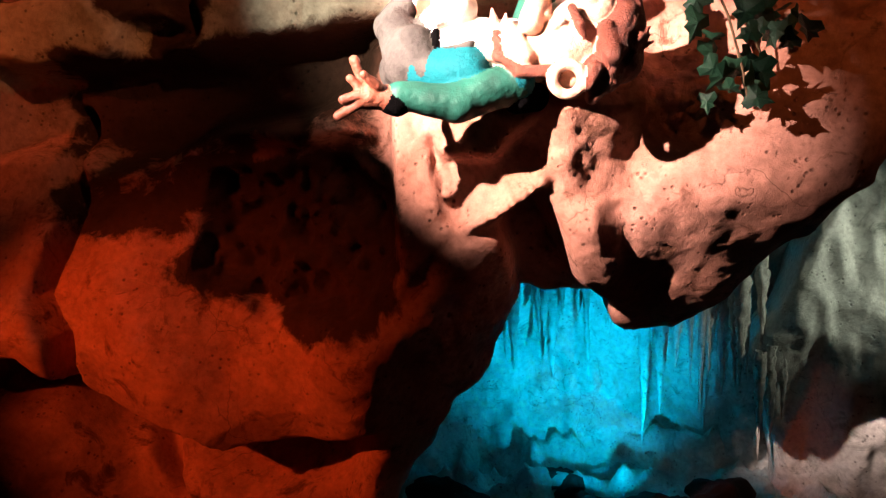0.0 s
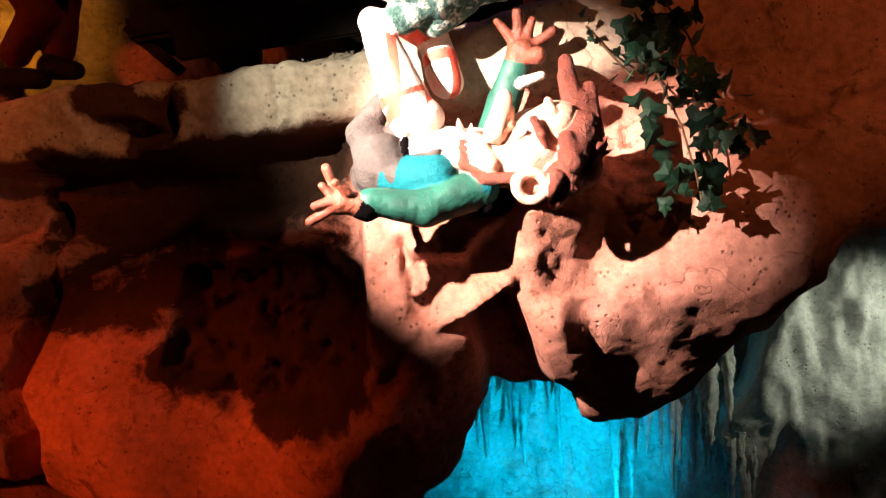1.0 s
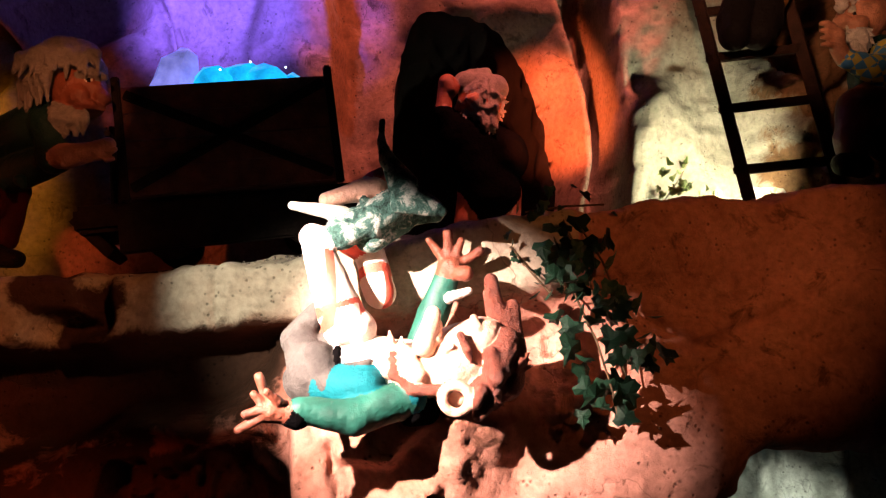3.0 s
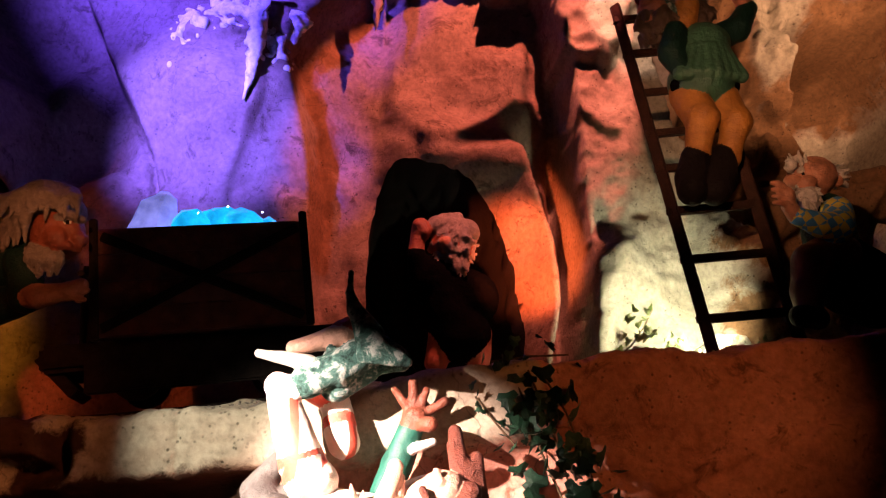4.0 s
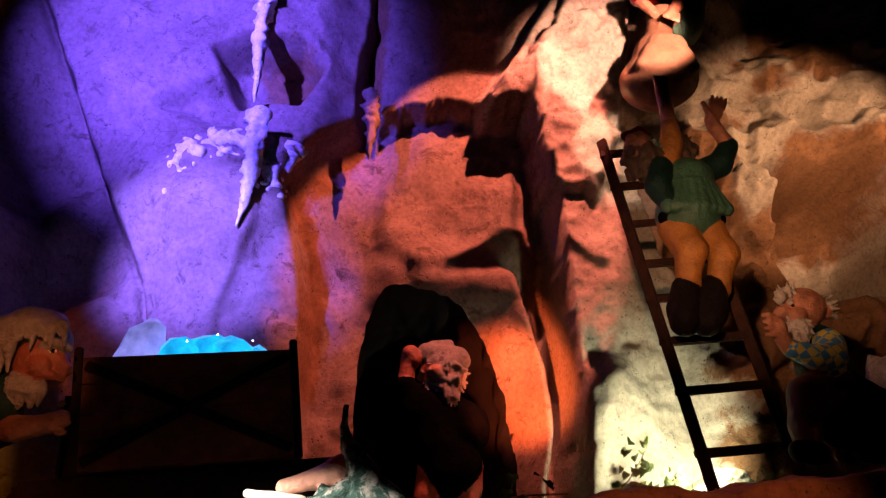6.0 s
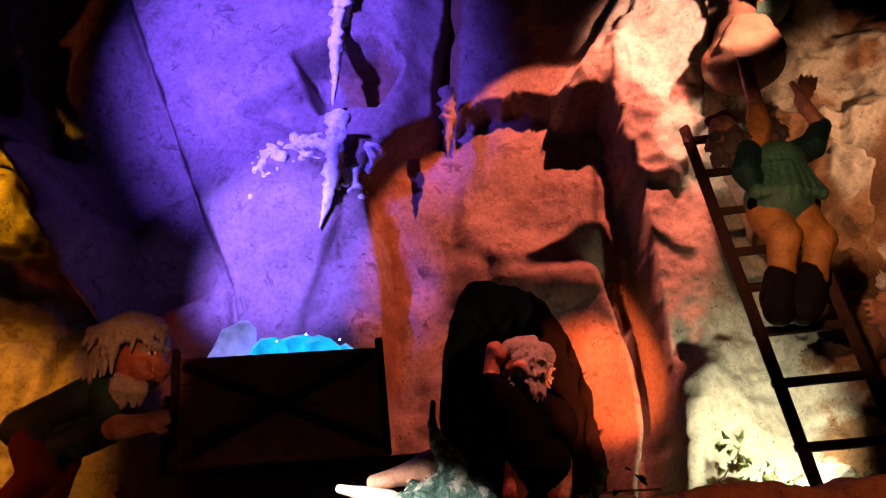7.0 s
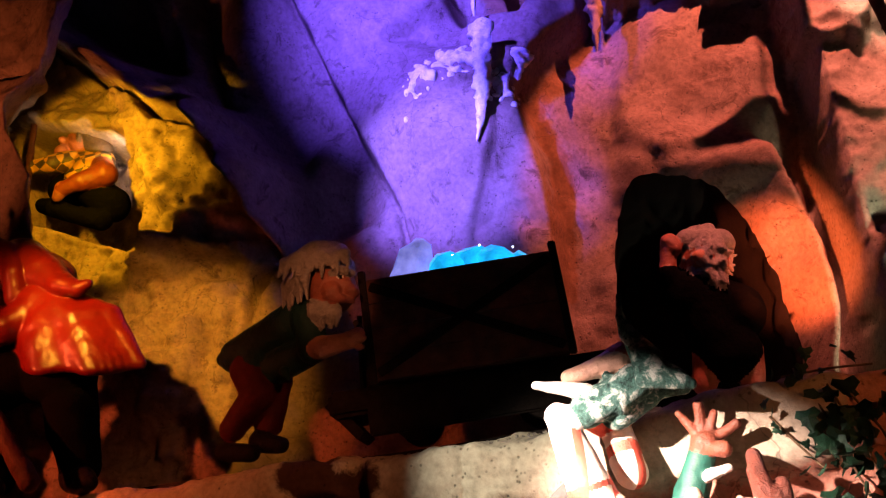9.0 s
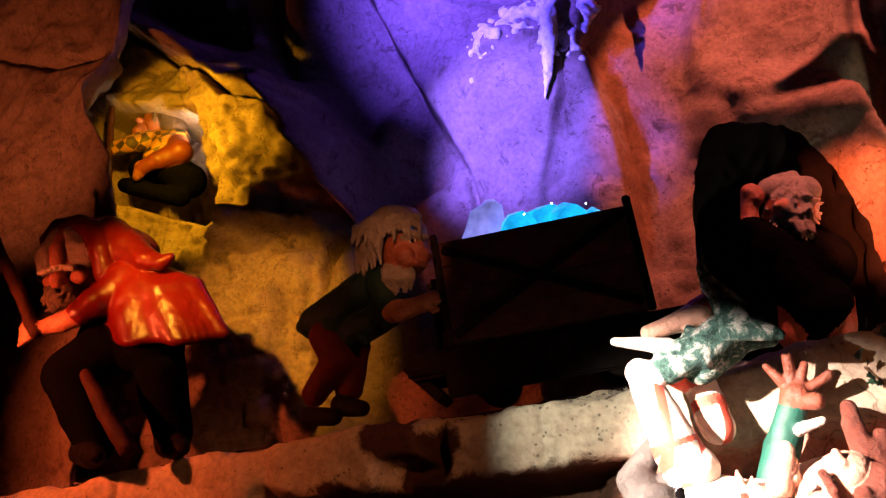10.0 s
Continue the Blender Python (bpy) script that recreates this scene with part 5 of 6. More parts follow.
s.cap((-0.428, -0.290, -0.124), (-0.491, -0.300, -0.158), 0.017, 0.013, 'skin_dark')
s.cap((-0.377, -0.300, -0.075), (-0.405, -0.330, -0.047), 0.017, 0.013, 'skin_dark')
s.cap((0.042, 0.020, 0.030), (0.100, 0.040, 0.193), 0.057, 0.053, 'green_wool')
s.cap((0.100, 0.040, 0.193), (0.145, 0.030, 0.306), 0.053, 0.046, 'green_wool')
# far hand: the shade on it is painted as darker skin
s.cap((0.143, 0.030, 0.306), (0.162, 0.020, 0.354), 0.037, 0.048, 'skin_dark')
s.cap((0.147, 0.020, 0.380), (0.087, 0.010, 0.453), 0.020, 0.014, 'skin_dark')
s.cap((0.158, 0.020, 0.390), (0.155, 0.000, 0.475), 0.020, 0.016, 'skin_dark')
s.cap((0.178, 0.020, 0.383), (0.201, 0.000, 0.448), 0.020, 0.016, 'skin_dark')
s.cap((0.188, 0.020, 0.368), (0.266, 0.000, 0.412), 0.020, 0.015, 'skin_dark')
s.cap((0.175, 0.000, 0.335), (0.211, -0.040, 0.329), 0.025, 0.027, 'skin_dark')
s.cap((0.152, 0.000, 0.251), (0.224, 0.000, 0.273), 0.020, 0.014, 'shirt_white')
s.ell((0.184, -0.090, 0.038), (0.140, 0.122, 0.122), 20, 'skin')
s.ell((0.119, -0.100, 0.011), (0.131, 0.096, 0.087), 8, 'skin')
s.cap((0.064, -0.180, 0.086), (0.096, -0.180, 0.186), 0.038, 0.025, 'skin')
s.cap((0.114, -0.160, 0.156), (0.108, -0.180, 0.103), 0.013, 0.015, 'skin')
s.ell((0.254, -0.110, 0.116), (0.072, 0.082, 0.063), 0, 'skin')
s.ring((0.165, -0.220, -0.082), 0.042, 0.018, 'skin')
s.ell((0.172, -0.180, -0.082), (0.036, 0.023, 0.032), 0, 'skin')
s.cap((0.182, -0.205, 0.116), (0.200, -0.220, 0.068), 0.014, 0.017, 'rust_hair')
s.cap((0.200, -0.220, 0.068), (0.214, -0.215, 0.034), 0.017, 0.010, 'rust_hair')
s.cap((0.234, -0.180, 0.142), (0.227, -0.180, 0.170), 0.019, 0.013, 'skin')
s.ell((0.136, -0.200, 0.072), (0.025, 0.015, 0.017), 30, 'skin')
s.ell((0.151, -0.212, 0.082), (0.013, 0.009, 0.009), 0, 'shirt_white')
s.cap((-0.035, -0.140, 0.074), (-0.047, -0.140, 0.132), 0.024, 0.008, 'skin')
s.cap((-0.010, -0.160, 0.081), (-0.006, -0.160, 0.117), 0.019, 0.006, 'skin')
s.cap((0.004, -0.160, 0.062), (0.039, -0.180, -0.008), 0.032, 0.036, 'skin')
s.cap((-0.037, -0.160, 0.016), (0.029, -0.180, -0.026), 0.036, 0.032, 'skin')
s.locks((0.002, -0.140, 0.024), 0.054, 26, 0.043, 0.014, 'skin', 7, (-1,-0.3,0.3))
s.cap((0.132, -0.200, -0.055), (0.028, -0.210, -0.053), 0.019, 0.013, 'rust_hair')
s.cap((0.028, -0.200, -0.045), (-0.037, -0.200, -0.005), 0.015, 0.010, 'rust_hair')
s.cap((-0.035, -0.170, 0.053), (-0.031, -0.190, -0.005), 0.017, 0.019, 'rust_hair')
s.cap((0.314, -0.080, 0.155), (0.297, -0.060, 0.304), 0.033, 0.024, 'rust_hair')
s.cap((0.305, -0.080, 0.199), (0.284, -0.080, 0.258), 0.029, 0.018, 'rust_hair')
s.cap((0.373, -0.080, 0.069), (0.367, -0.060, 0.216), 0.037, 0.022, 'rust_hair')
s.cap((0.294, -0.180, 0.009), (0.336, -0.140, 0.100), 0.049, 0.043, 'rust_hair')
s.cap((0.276, -0.200, 0.056), (0.290, -0.220, -0.020), 0.027, 0.033, 'rust_hair')
s.cap((0.280, -0.180, -0.056), (0.236, -0.180, -0.135), 0.047, 0.023, 'rust_hair')
s.cap((0.243, -0.220, -0.055), (0.223, -0.220, -0.101), 0.025, 0.019, 'rust_hair')
s.cap((0.352, -0.080, 0.031), (0.334, -0.060, 0.171), 0.055, 0.046, 'rust_hair')
s.ell((0.262, -0.125, -0.055), (0.075, 0.085, 0.075), 0, 'rust_hair')
s.ell((0.325, -0.10, -0.02), (0.075, 0.085, 0.08), 0, 'rust_hair')
s.locks((0.322, -0.120, 0.030), 0.067, 44, 0.054, 0.018, 'rust_hair', 5, (0.3,-0.4,0.6))
s.locks((0.276, -0.160, -0.075), 0.043, 24, 0.028, 0.014, 'rust_hair', 6, (-0.2,-0.3,-0.8))
s.build('troll_statue', (0.097, 2.8, 1.863), 0.0048, 0.010, 'hanging bearded troll statue with teal shirt and striped stockings', 'statue')

s = Sculpt()
s.cap((-0.118, 0.000, 0.468), (0.235, -0.030, 0.624), 0.088, 0.111, 'tunic_dark')
s.cap((-0.192, 0.000, 0.462), (-0.024, 0.000, 0.430), 0.037, 0.105, 'tunic_dark')
s.cap((0.079, 0.000, 0.402), (0.270, -0.070, 0.444), 0.085, 0.067, 'tunic_dark')
s.cap((0.289, -0.110, 0.599), (0.324, -0.130, 0.445), 0.079, 0.069, 'tunic_dark')
s.cap((0.189, -0.130, 0.351), (0.208, -0.130, 0.322), 0.029, 0.013, 'tunic_dark')
s.cap((0.323, -0.150, 0.441), (0.388, -0.170, 0.444), 0.045, 0.052, 'skin_tan')
s.cap((0.388, -0.170, 0.444), (0.518, -0.170, 0.460), 0.052, 0.039, 'skin_tan')
s.cap((0.527, -0.170, 0.468), (0.559, -0.170, 0.491), 0.042, 0.032, 'skin_tan')
s.cap((0.567, -0.180, 0.458), (0.590, -0.180, 0.468), 0.019, 0.014, 'skin_tan')
s.cap((0.560, -0.180, 0.428), (0.582, -0.180, 0.429), 0.019, 0.014, 'skin_tan')
s.ell((0.400, -0.090, 0.735), (0.115, 0.105, 0.125), -10, 'skin_dark')
s.ell((0.505, -0.13, 0.705), (0.042, 0.042, 0.036), -20, 'skin_dark')
s.limb([(0.455, -0.15, 0.755, 0.03), (0.495, -0.14, 0.735, 0.026)], 'skin_dark')
s.ell((0.43, -0.175, 0.70), (0.045, 0.03, 0.04), 0, 'skin_dark')
s.ell((0.462, -0.172, 0.762), (0.014, 0.010, 0.009), 0, 'shirt_white')
s.ell((0.468, -0.178, 0.762), (0.007, 0.007, 0.007), 0, 'black_leather')
s.limb([(0.43, -0.18, 0.785, 0.018), (0.475, -0.175, 0.80, 0.02), (0.52, -0.15, 0.785, 0.014)], 'grey_hair')
s.limb([(0.43, -0.175, 0.655, 0.014), (0.475, -0.165, 0.665, 0.016), (0.515, -0.14, 0.655, 0.012)], 'rust_hair')
s.ell((0.265, -0.17, 0.765), (0.028, 0.02, 0.042), 15, 'skin_dark')
s.ell((0.345, -0.07, 0.865), (0.155, 0.135, 0.085), -10, 'grey_hair')
for k in range(15):
    f = k / 14
    s.limb([(0.24 + 0.22 * f, -0.12 - 0.06 * math.sin(3.1 * f), 0.925 + 0.015 * math.sin(3.1 * f), 0.016), (0.19 + 0.31 * f, -0.185 - 0.025 * math.sin(3.1 * f), 0.86 + 0.02 * math.sin(5 * k), 0.021), (0.17 + 0.345 * f, -0.195 - 0.02 * math.sin(3.1 * f), 0.79 + 0.03 * math.sin(4 * k), 0.007)], 'grey_hair')
for k in range(9):
    s.limb([(0.19 + 0.015 * k, -0.06 - 0.015 * k, 0.86, 0.02), (0.165 + 0.018 * k, -0.10 - 0.014 * k, 0.77 + 0.02 * math.sin(3 * k), 0.023), (0.165 + 0.02 * k, -0.12 - 0.012 * k, 0.67 + 0.025 * math.sin(2 * k), 0.007)], 'grey_hair')
for k in range(9):
    s.limb([(0.32 + 0.017 * k, -0.165, 0.66 - 0.005 * k, 0.015), (0.335 + 0.016 * k, -0.18, 0.60 + 0.012 * math.sin(3 * k), 0.018), (0.355 + 0.012 * k, -0.165, 0.54 + 0.02 * math.sin(2 * k), 0.006)], 'grey_hair')
s.cap((-0.039, -0.010, 0.393), (0.013, -0.030, 0.274), 0.098, 0.081, 'maroon_cloth')
s.cap((0.013, -0.030, 0.274), (-0.118, -0.010, 0.123), 0.077, 0.061, 'maroon_cloth')
s.cap((0.055, 0.050, 0.337), (0.035, 0.050, 0.136), 0.086, 0.065, 'maroon_cloth')
s.cap((-0.157, -0.010, 0.017), (0.005, -0.050, 0.005), 0.044, 0.040, 'black_leather')
s.cap((0.014, 0.010, 0.062), (0.132, -0.010, 0.035), 0.051, 0.037, 'black_leather')
s.build('gnome_statue', (-1.679, 3.45, 2.3), 0.0062, 0.010, 'grey-haired gnome statue in dark green tunic pushing the mine cart', 'statue')

s = Sculpt((-2.75, 3.3, 2.18))
s.ell((-3.085, 3.19, 3.14), (0.145, 0.13, 0.155), 0, "skin_dark")
s.limb([(-3.090, 3.085, 3.29, 0.035), (-3.085, 3.055, 3.21, 0.04), (-3.070, 3.05, 3.15, 0.04)], "skin_dark")
s.ell((-2.945, 3.30, 3.27), (0.26, 0.18, 0.125), -12, "red_hood")
s.limb([(-3.255, 3.16, 3.22, 0.035), (-3.235, 3.13, 3.30, 0.04), (-3.155, 3.11, 3.36, 0.045), (-3.025, 3.11, 3.36, 0.05), (-2.92, 3.12, 3.30, 0.06), (-2.86, 3.12, 3.19, 0.065), (-2.84, 3.14, 3.08, 0.06)], "red_hood")
s.limb([(-2.92, 3.23, 3.29, 0.125), (-2.76, 3.20, 3.20, 0.10), (-2.62, 3.17, 3.125, 0.065), (-2.52, 3.16, 3.095, 0.04), (-2.465, 3.16, 3.115, 0.026)], "red_hood")
for k in range(6):
    f = k / 5
    s.limb([(-3.135 - 0.05 * f, 3.075 + 0.02 * f, 3.31 - 0.04 * f, 0.024), (-3.170 - 0.065 * f, 3.06 + 0.03 * f, 3.22 - 0.02 * f, 0.03), (-3.165 - 0.075 * f, 3.07 + 0.04 * f, 3.13 - 0.05 * f, 0.016)], "grey_hair")
    s.limb([(-3.045 + 0.05 * f, 3.075 + 0.02 * f, 3.31 - 0.04 * f, 0.024), (-3.005 + 0.06 * f, 3.06 + 0.03 * f, 3.23 - 0.02 * f, 0.028), (-3.000 + 0.07 * f, 3.065 + 0.04 * f, 3.15 - 0.03 * f, 0.014)], "grey_hair")
for k in range(7):
    s.limb([(-3.145 + 0.03 * k, 3.045, 3.095 + 0.012 * math.sin(0.52 * k), 0.017), (-3.160 + 0.035 * k, 3.025, 3.085 + 0.012 * math.sin(0.52 * k), 0.012)], "white_hair")
s.ell((-3.040, 3.035, 3.04), (0.038, 0.05, 0.045), -15, "skin_dark")
s.ell((-3.135, 3.08, 3.05), (0.045, 0.035, 0.035), 0, "skin_dark")
s.ell((-2.965, 3.09, 3.06), (0.045, 0.035, 0.04), 0, "skin_dark")
s.ell((-3.100, 3.055, 3.058), (0.016, 0.012, 0.010), 0, "black_leather")
s.ell((-3.060, 3.13, 2.95), (0.10, 0.09, 0.085), 0, "brown_hair")
s.locks((-3.060, 3.10, 2.95), 0.085, 40, 0.05, 0.02, "brown_hair", 71, (-0.1, -0.4, -0.8))
s.ell((-2.90, 3.30, 2.98), (0.16, 0.16, 0.13), 0, "red_cloth")
s.ell((-2.62, 3.32, 2.92), (0.24, 0.17, 0.15), -30, "red_cloth")
for k in range(26):
    f = k / 25
    wave = 0.022 * math.sin(14 * f + 0.6)
    s.limb([(-2.86 + 0.16 * f, 3.22 - 0.05 * math.sin(3.14 * f), 3.02 + 0.075 * f, 0.07),
            (-2.84 + 0.42 * f, 3.19 - 0.07 * math.sin(3.14 * f) + 0.09 * f + 0.5 * wave, 2.88 + 0.10 * f, 0.058),
            (-2.82 + 0.595 * f, 3.17 - 0.09 * math.sin(3.14 * f) + 0.11 * f + wave, 2.755 - 0.03 * f + 0.6 * wave - 0.04 * math.sin(3.14 * f), 0.028)], "red_cloth")
s.limb([(-2.78, 3.18, 2.99, 0.10), (-2.85, 3.10, 2.91, 0.08), (-2.90, 3.06, 2.86, 0.066)], "red_cloth")
s.limb([(-2.89, 3.06, 2.85, 0.052), (-2.98, 3.03, 2.815, 0.05), (-3.06, 3.01, 2.79, 0.042)], "skin_tan")
s.ell((-3.09, 3.0, 2.785), (0.05, 0.045, 0.042), 0, "skin_tan")
s.fingers((-3.12, 2.98, 2.78), (-0.7, -0.3, -0.4), (0, 0.0, 0.08), 4, 0.06, 0.017, "skin_tan")
s.limb([(-2.92, 3.3, 2.76, 0.16), (-2.65, 3.3, 2.72, 0.16)], "dark_cloth")
s.limb([(-2.88, 3.22, 2.70, 0.14), (-3.01, 3.14, 2.57, 0.125), (-2.93, 3.16, 2.38, 0.10), (-2.84, 3.18, 2.22, 0.085)], "dark_cloth")
s.limb([(-2.63, 3.32, 2.68, 0.13), (-2.57, 3.32, 2.45, 0.115), (-2.50, 3.32, 2.27, 0.09)], "dark_cloth")
s.limb([(-2.90, 3.16, 2.19, 0.06), (-2.76, 3.08, 2.17, 0.055), (-2.68, 3.02, 2.165, 0.035)], "black_leather")
s.limb([(-2.52, 3.32, 2.22, 0.075), (-2.42, 3.24, 2.20, 0.06), (-2.36, 3.20, 2.19, 0.04)], "black_leather")
s.limb([(-2.79, 3.02, 2.54, 0.03), (-2.63, 3.0, 2.35, 0.04), (-2.49, 2.99, 2.19, 0.045)], "wood_dark")
s.limb([(-3.08, 2.97, 2.76, 0.028), (-3.22, 2.96, 3.0, 0.03), (-3.41, 2.95, 3.27, 0.032), (-3.55, 2.94, 3.42, 0.034)], "wood_dark")
s.build("gnome_statue", (-2.75, 3.3, 2.18), 0.0065, 0.012, "stooped gnome statue in red hood and glossy red cape", "statue")

s = Sculpt((-3.42, 4.25, 3.84))
s.ell((-3.49, 4.18, 4.47), (0.10, 0.10, 0.115), 0, "skin_dark")
s.ell((-3.45, 4.21, 4.53), (0.13, 0.12, 0.10), -10, "brown_hair")
s.limb([(-3.42, 4.18, 4.52, 0.09), (-3.34, 4.2, 4.40, 0.085), (-3.32, 4.2, 4.30, 0.05)], "brown_hair")
s.locks((-3.44, 4.2, 4.50), 0.12, 50, 0.05, 0.022, "brown_hair", 31, (0.3, 0, -0.8))
s.limb([(-3.56, 4.12, 4.43, 0.035), (-3.57, 4.10, 4.37, 0.05), (-3.55, 4.11, 4.30, 0.04)], "skin_dark")
s.ell((-3.57, 4.09, 4.46), (0.03, 0.035, 0.03), 0, "skin_dark")
s.ell((-3.43, 4.2, 4.27), (0.19, 0.13, 0.12), -8, "check_cloth")
s.limb([(-3.50, 4.12, 4.30, 0.075), (-3.60, 4.06, 4.27, 0.06), (-3.72, 4.04, 4.25, 0.05)], "check_cloth")
s.limb([(-3.28, 4.16, 4.28, 0.085), (-3.36, 4.1, 4.22, 0.07), (-3.42, 4.06, 4.15, 0.05)], "check_cloth")
s.ell((-3.74, 4.04, 4.25), (0.045, 0.045, 0.04), 0, "skin_dark")
s.limb([(-3.24, 4.12, 4.22, 0.075), (-3.17, 4.06, 4.13, 0.085), (-3.30, 4.0, 4.07, 0.06), (-3.42, 3.98, 4.02, 0.045)], "orange_cloth")
s.limb([(-3.42, 3.98, 4.03, 0.045), (-3.45, 3.98, 3.97, 0.035)], "skin_dark")
s.ell((-3.50, 4.16, 4.10), (0.16, 0.12, 0.12), 0, "dark_cloth")
s.limb([(-3.66, 4.1, 3.98, 0.05), (-3.52, 4.06, 3.93, 0.065), (-3.40, 4.08, 3.88, 0.06), (-3.18, 4.1, 3.82, 0.07)], "dark_cloth")
s.limb([(-3.30, 4.16, 4.05, 0.12), (-3.16, 4.16, 3.95, 0.12)], "dark_cloth")
s.limb([(-3.75, 4.0, 4.66, 0.02), (-3.735, 4.0, 4.3, 0.022), (-3.73, 4.02, 3.95, 0.024)], "wood_dark")
s.build("gnome_statue", (-3.50, 4.35, 3.945), 0.0065, 0.010, "gnome statue in black and yellow checked shirt inside a rock niche", "statue")

s = Sculpt()
# tunnel shade put into this gnome's dark skin and near-black cloth
s.ell((-0.032, -0.100, 0.710), (0.130, 0.123, 0.126), -15, 'skin_dark')
s.cap((-0.076, -0.100, 0.876), (0.017, -0.100, 0.902), 0.049, 0.031, 'grey_hair')
s.cap((-0.114, -0.120, 0.829), (0.061, -0.100, 0.808), 0.071, 0.081, 'grey_hair')
s.locks((-0.018, -0.120, 0.680), 0.116, 40, 0.076, 0.027, 'grey_hair', 41, (0.2,-0.4,-0.6))
s.ell((-0.075, -0.215, 0.705), (0.038, 0.04, 0.034), 0, 'skin_tan')
s.locks((-0.02, -0.10, 0.76), 0.125, 46, 0.07, 0.02, 'grey_hair', 42, (0.4, -0.2, 0.5))
s.locks((0.0, -0.16, 0.60), 0.075, 34, 0.07, 0.018, 'grey_hair', 43, (0.1, -0.2, -1))
s.cap((-0.220, -0.160, 0.821), (-0.198, -0.160, 0.783), 0.053, 0.049, 'skin_dark')
s.cap((-0.231, -0.150, 0.769), (-0.245, -0.140, 0.640), 0.044, 0.049, 'skin_dark')
s.cap((-0.245, -0.140, 0.640), (-0.163, -0.100, 0.485), 0.058, 0.090, 'dark_cloth')
s.cap((-0.137, -0.060, 0.515), (0.080, -0.040, 0.405), 0.158, 0.177, 'dark_cloth')
s.cap((-0.037, -0.040, 0.398), (0.028, -0.040, 0.198), 0.182, 0.177, 'dark_cloth')
s.cap((-0.069, -0.040, 0.188), (-0.120, -0.040, 0.025), 0.091, 0.068, 'skin_dark')
s.cap((0.120, -0.040, 0.188), (0.133, -0.040, 0.022), 0.091, 0.068, 'skin_dark')
s.build('gnome_statue', (0.554, 4.6, 2.647), 0.011, 0.013, 'white-bearded gnome statue with raised fist inside the tunnel', 'statue')

s = Sculpt((1.69, 3.62, 3.30))
s.ell((1.53, 3.56, 4.40), (0.075, 0.085, 0.085), 20, "skin_tan")
s.ell((1.58, 3.60, 4.34), (0.10, 0.10, 0.10), 0, "brown_hair")
s.locks((1.55, 3.58, 4.33), 0.10, 60, 0.05, 0.026, "brown_hair", 51, (0, -0.2, -0.5))
s.ell((1.475, 3.50, 4.42), (0.03, 0.035, 0.025), 0, "skin_tan")
s.limb([(1.46, 3.54, 4.46, 0.028), (1.53, 3.54, 4.49, 0.03), (1.60, 3.56, 4.47, 0.028)], "red_hood")
s.limb([(1.60, 3.56, 4.42, 0.05), (1.64, 3.55, 4.36, 0.055), (1.66, 3.56, 4.28, 0.05)], "moss_felt")
s.limb([(1.68, 3.55, 4.30, 0.07), (1.705, 3.52, 4.42, 0.06), (1.70, 3.50, 4.50, 0.05)], "ochre_cloth")
s.limb([(1.70, 3.50, 4.50, 0.042), (1.695, 3.49, 4.60, 0.038), (1.68, 3.48, 4.68, 0.036)], "skin_tan")
s.ell((1.675, 3.47, 4.72), (0.042, 0.03, 0.045), 0, "skin_tan")
s.fingers((1.675, 3.46, 4.75), (0.0, 0, 1), (0.06, 0, 0), 4, 0.075, 0.015, "skin_tan")
s.ell((1.80, 3.62, 4.42), (0.085, 0.08, 0.09), 0, "brown_hair")
s.locks((1.80, 3.61, 4.43), 0.085, 40, 0.045, 0.022, "brown_hair", 52, (0, 0, -0.4))
s.limb([(1.89, 3.57, 4.27, 0.075), (1.98, 3.55, 4.31, 0.07), (2.04, 3.54, 4.42, 0.055)], "tunic_dark")
s.limb([(2.03, 3.53, 4.44, 0.042), (1.97, 3.51, 4.52, 0.036), (1.95, 3.50, 4.57, 0.036)], "skin_tan")
s.ell((1.975, 3.49, 4.61), (0.045, 0.03, 0.045), 30, "skin_tan")
s.fingers((1.985, 3.48, 4.64), (0.35, 0, 1), (0.07, 0, -0.02), 4, 0.08, 0.015, "skin_tan")
s.limb([(1.93, 3.48, 4.60, 0.017), (1.90, 3.46, 4.65, 0.013)], "skin_tan")
s.ell((1.78, 3.56, 4.20), (0.145, 0.12, 0.12), 0, "green_cloth")
s.limb([(1.78, 3.55, 4.18, 0.14), (1.76, 3.54, 4.06, 0.145), (1.74, 3.53, 3.98, 0.165)], "green_cloth")
for k in range(8):
    s.cap((1.66 + 0.028 * k, 3.45 - 0.012 * (3.5 - abs(k - 3.5)), 4.12), (1.585 + 0.046 * k, 3.42 - 0.012 * (3.5 - abs(k - 3.5)), 3.955), 0.022, 0.034, "green_cloth")
s.limb([(1.62, 3.50, 4.24, 0.06), (1.57, 3.46, 4.10, 0.07), (1.60, 3.44, 4.0, 0.05)], "tunic_dark")
s.limb([(1.60, 3.50, 3.935, 0.035), (1.75, 3.44, 3.925, 0.035), (1.89, 3.50, 3.935, 0.035)], "dark_cloth")
s.limb([(1.67, 3.54, 3.90, 0.095), (1.70, 3.47, 3.74, 0.085), (1.68, 3.49, 3.62, 0.065), (1.67, 3.50, 3.54, 0.06)], "ochre_cloth")
s.limb([(1.83, 3.54, 3.90, 0.09), (1.87, 3.47, 3.72, 0.08), (1.845, 3.49, 3.62, 0.062), (1.83, 3.50, 3.54, 0.058)], "ochre_cloth")
s.limb([(1.66, 3.51, 3.53, 0.075), (1.63, 3.50, 3.42, 0.085), (1.61, 3.46, 3.35, 0.075)], "black_leather")
s.limb([(1.80, 3.51, 3.54, 0.075), (1.76, 3.50, 3.42, 0.09), (1.72, 3.46, 3.35, 0.075)], "black_leather")
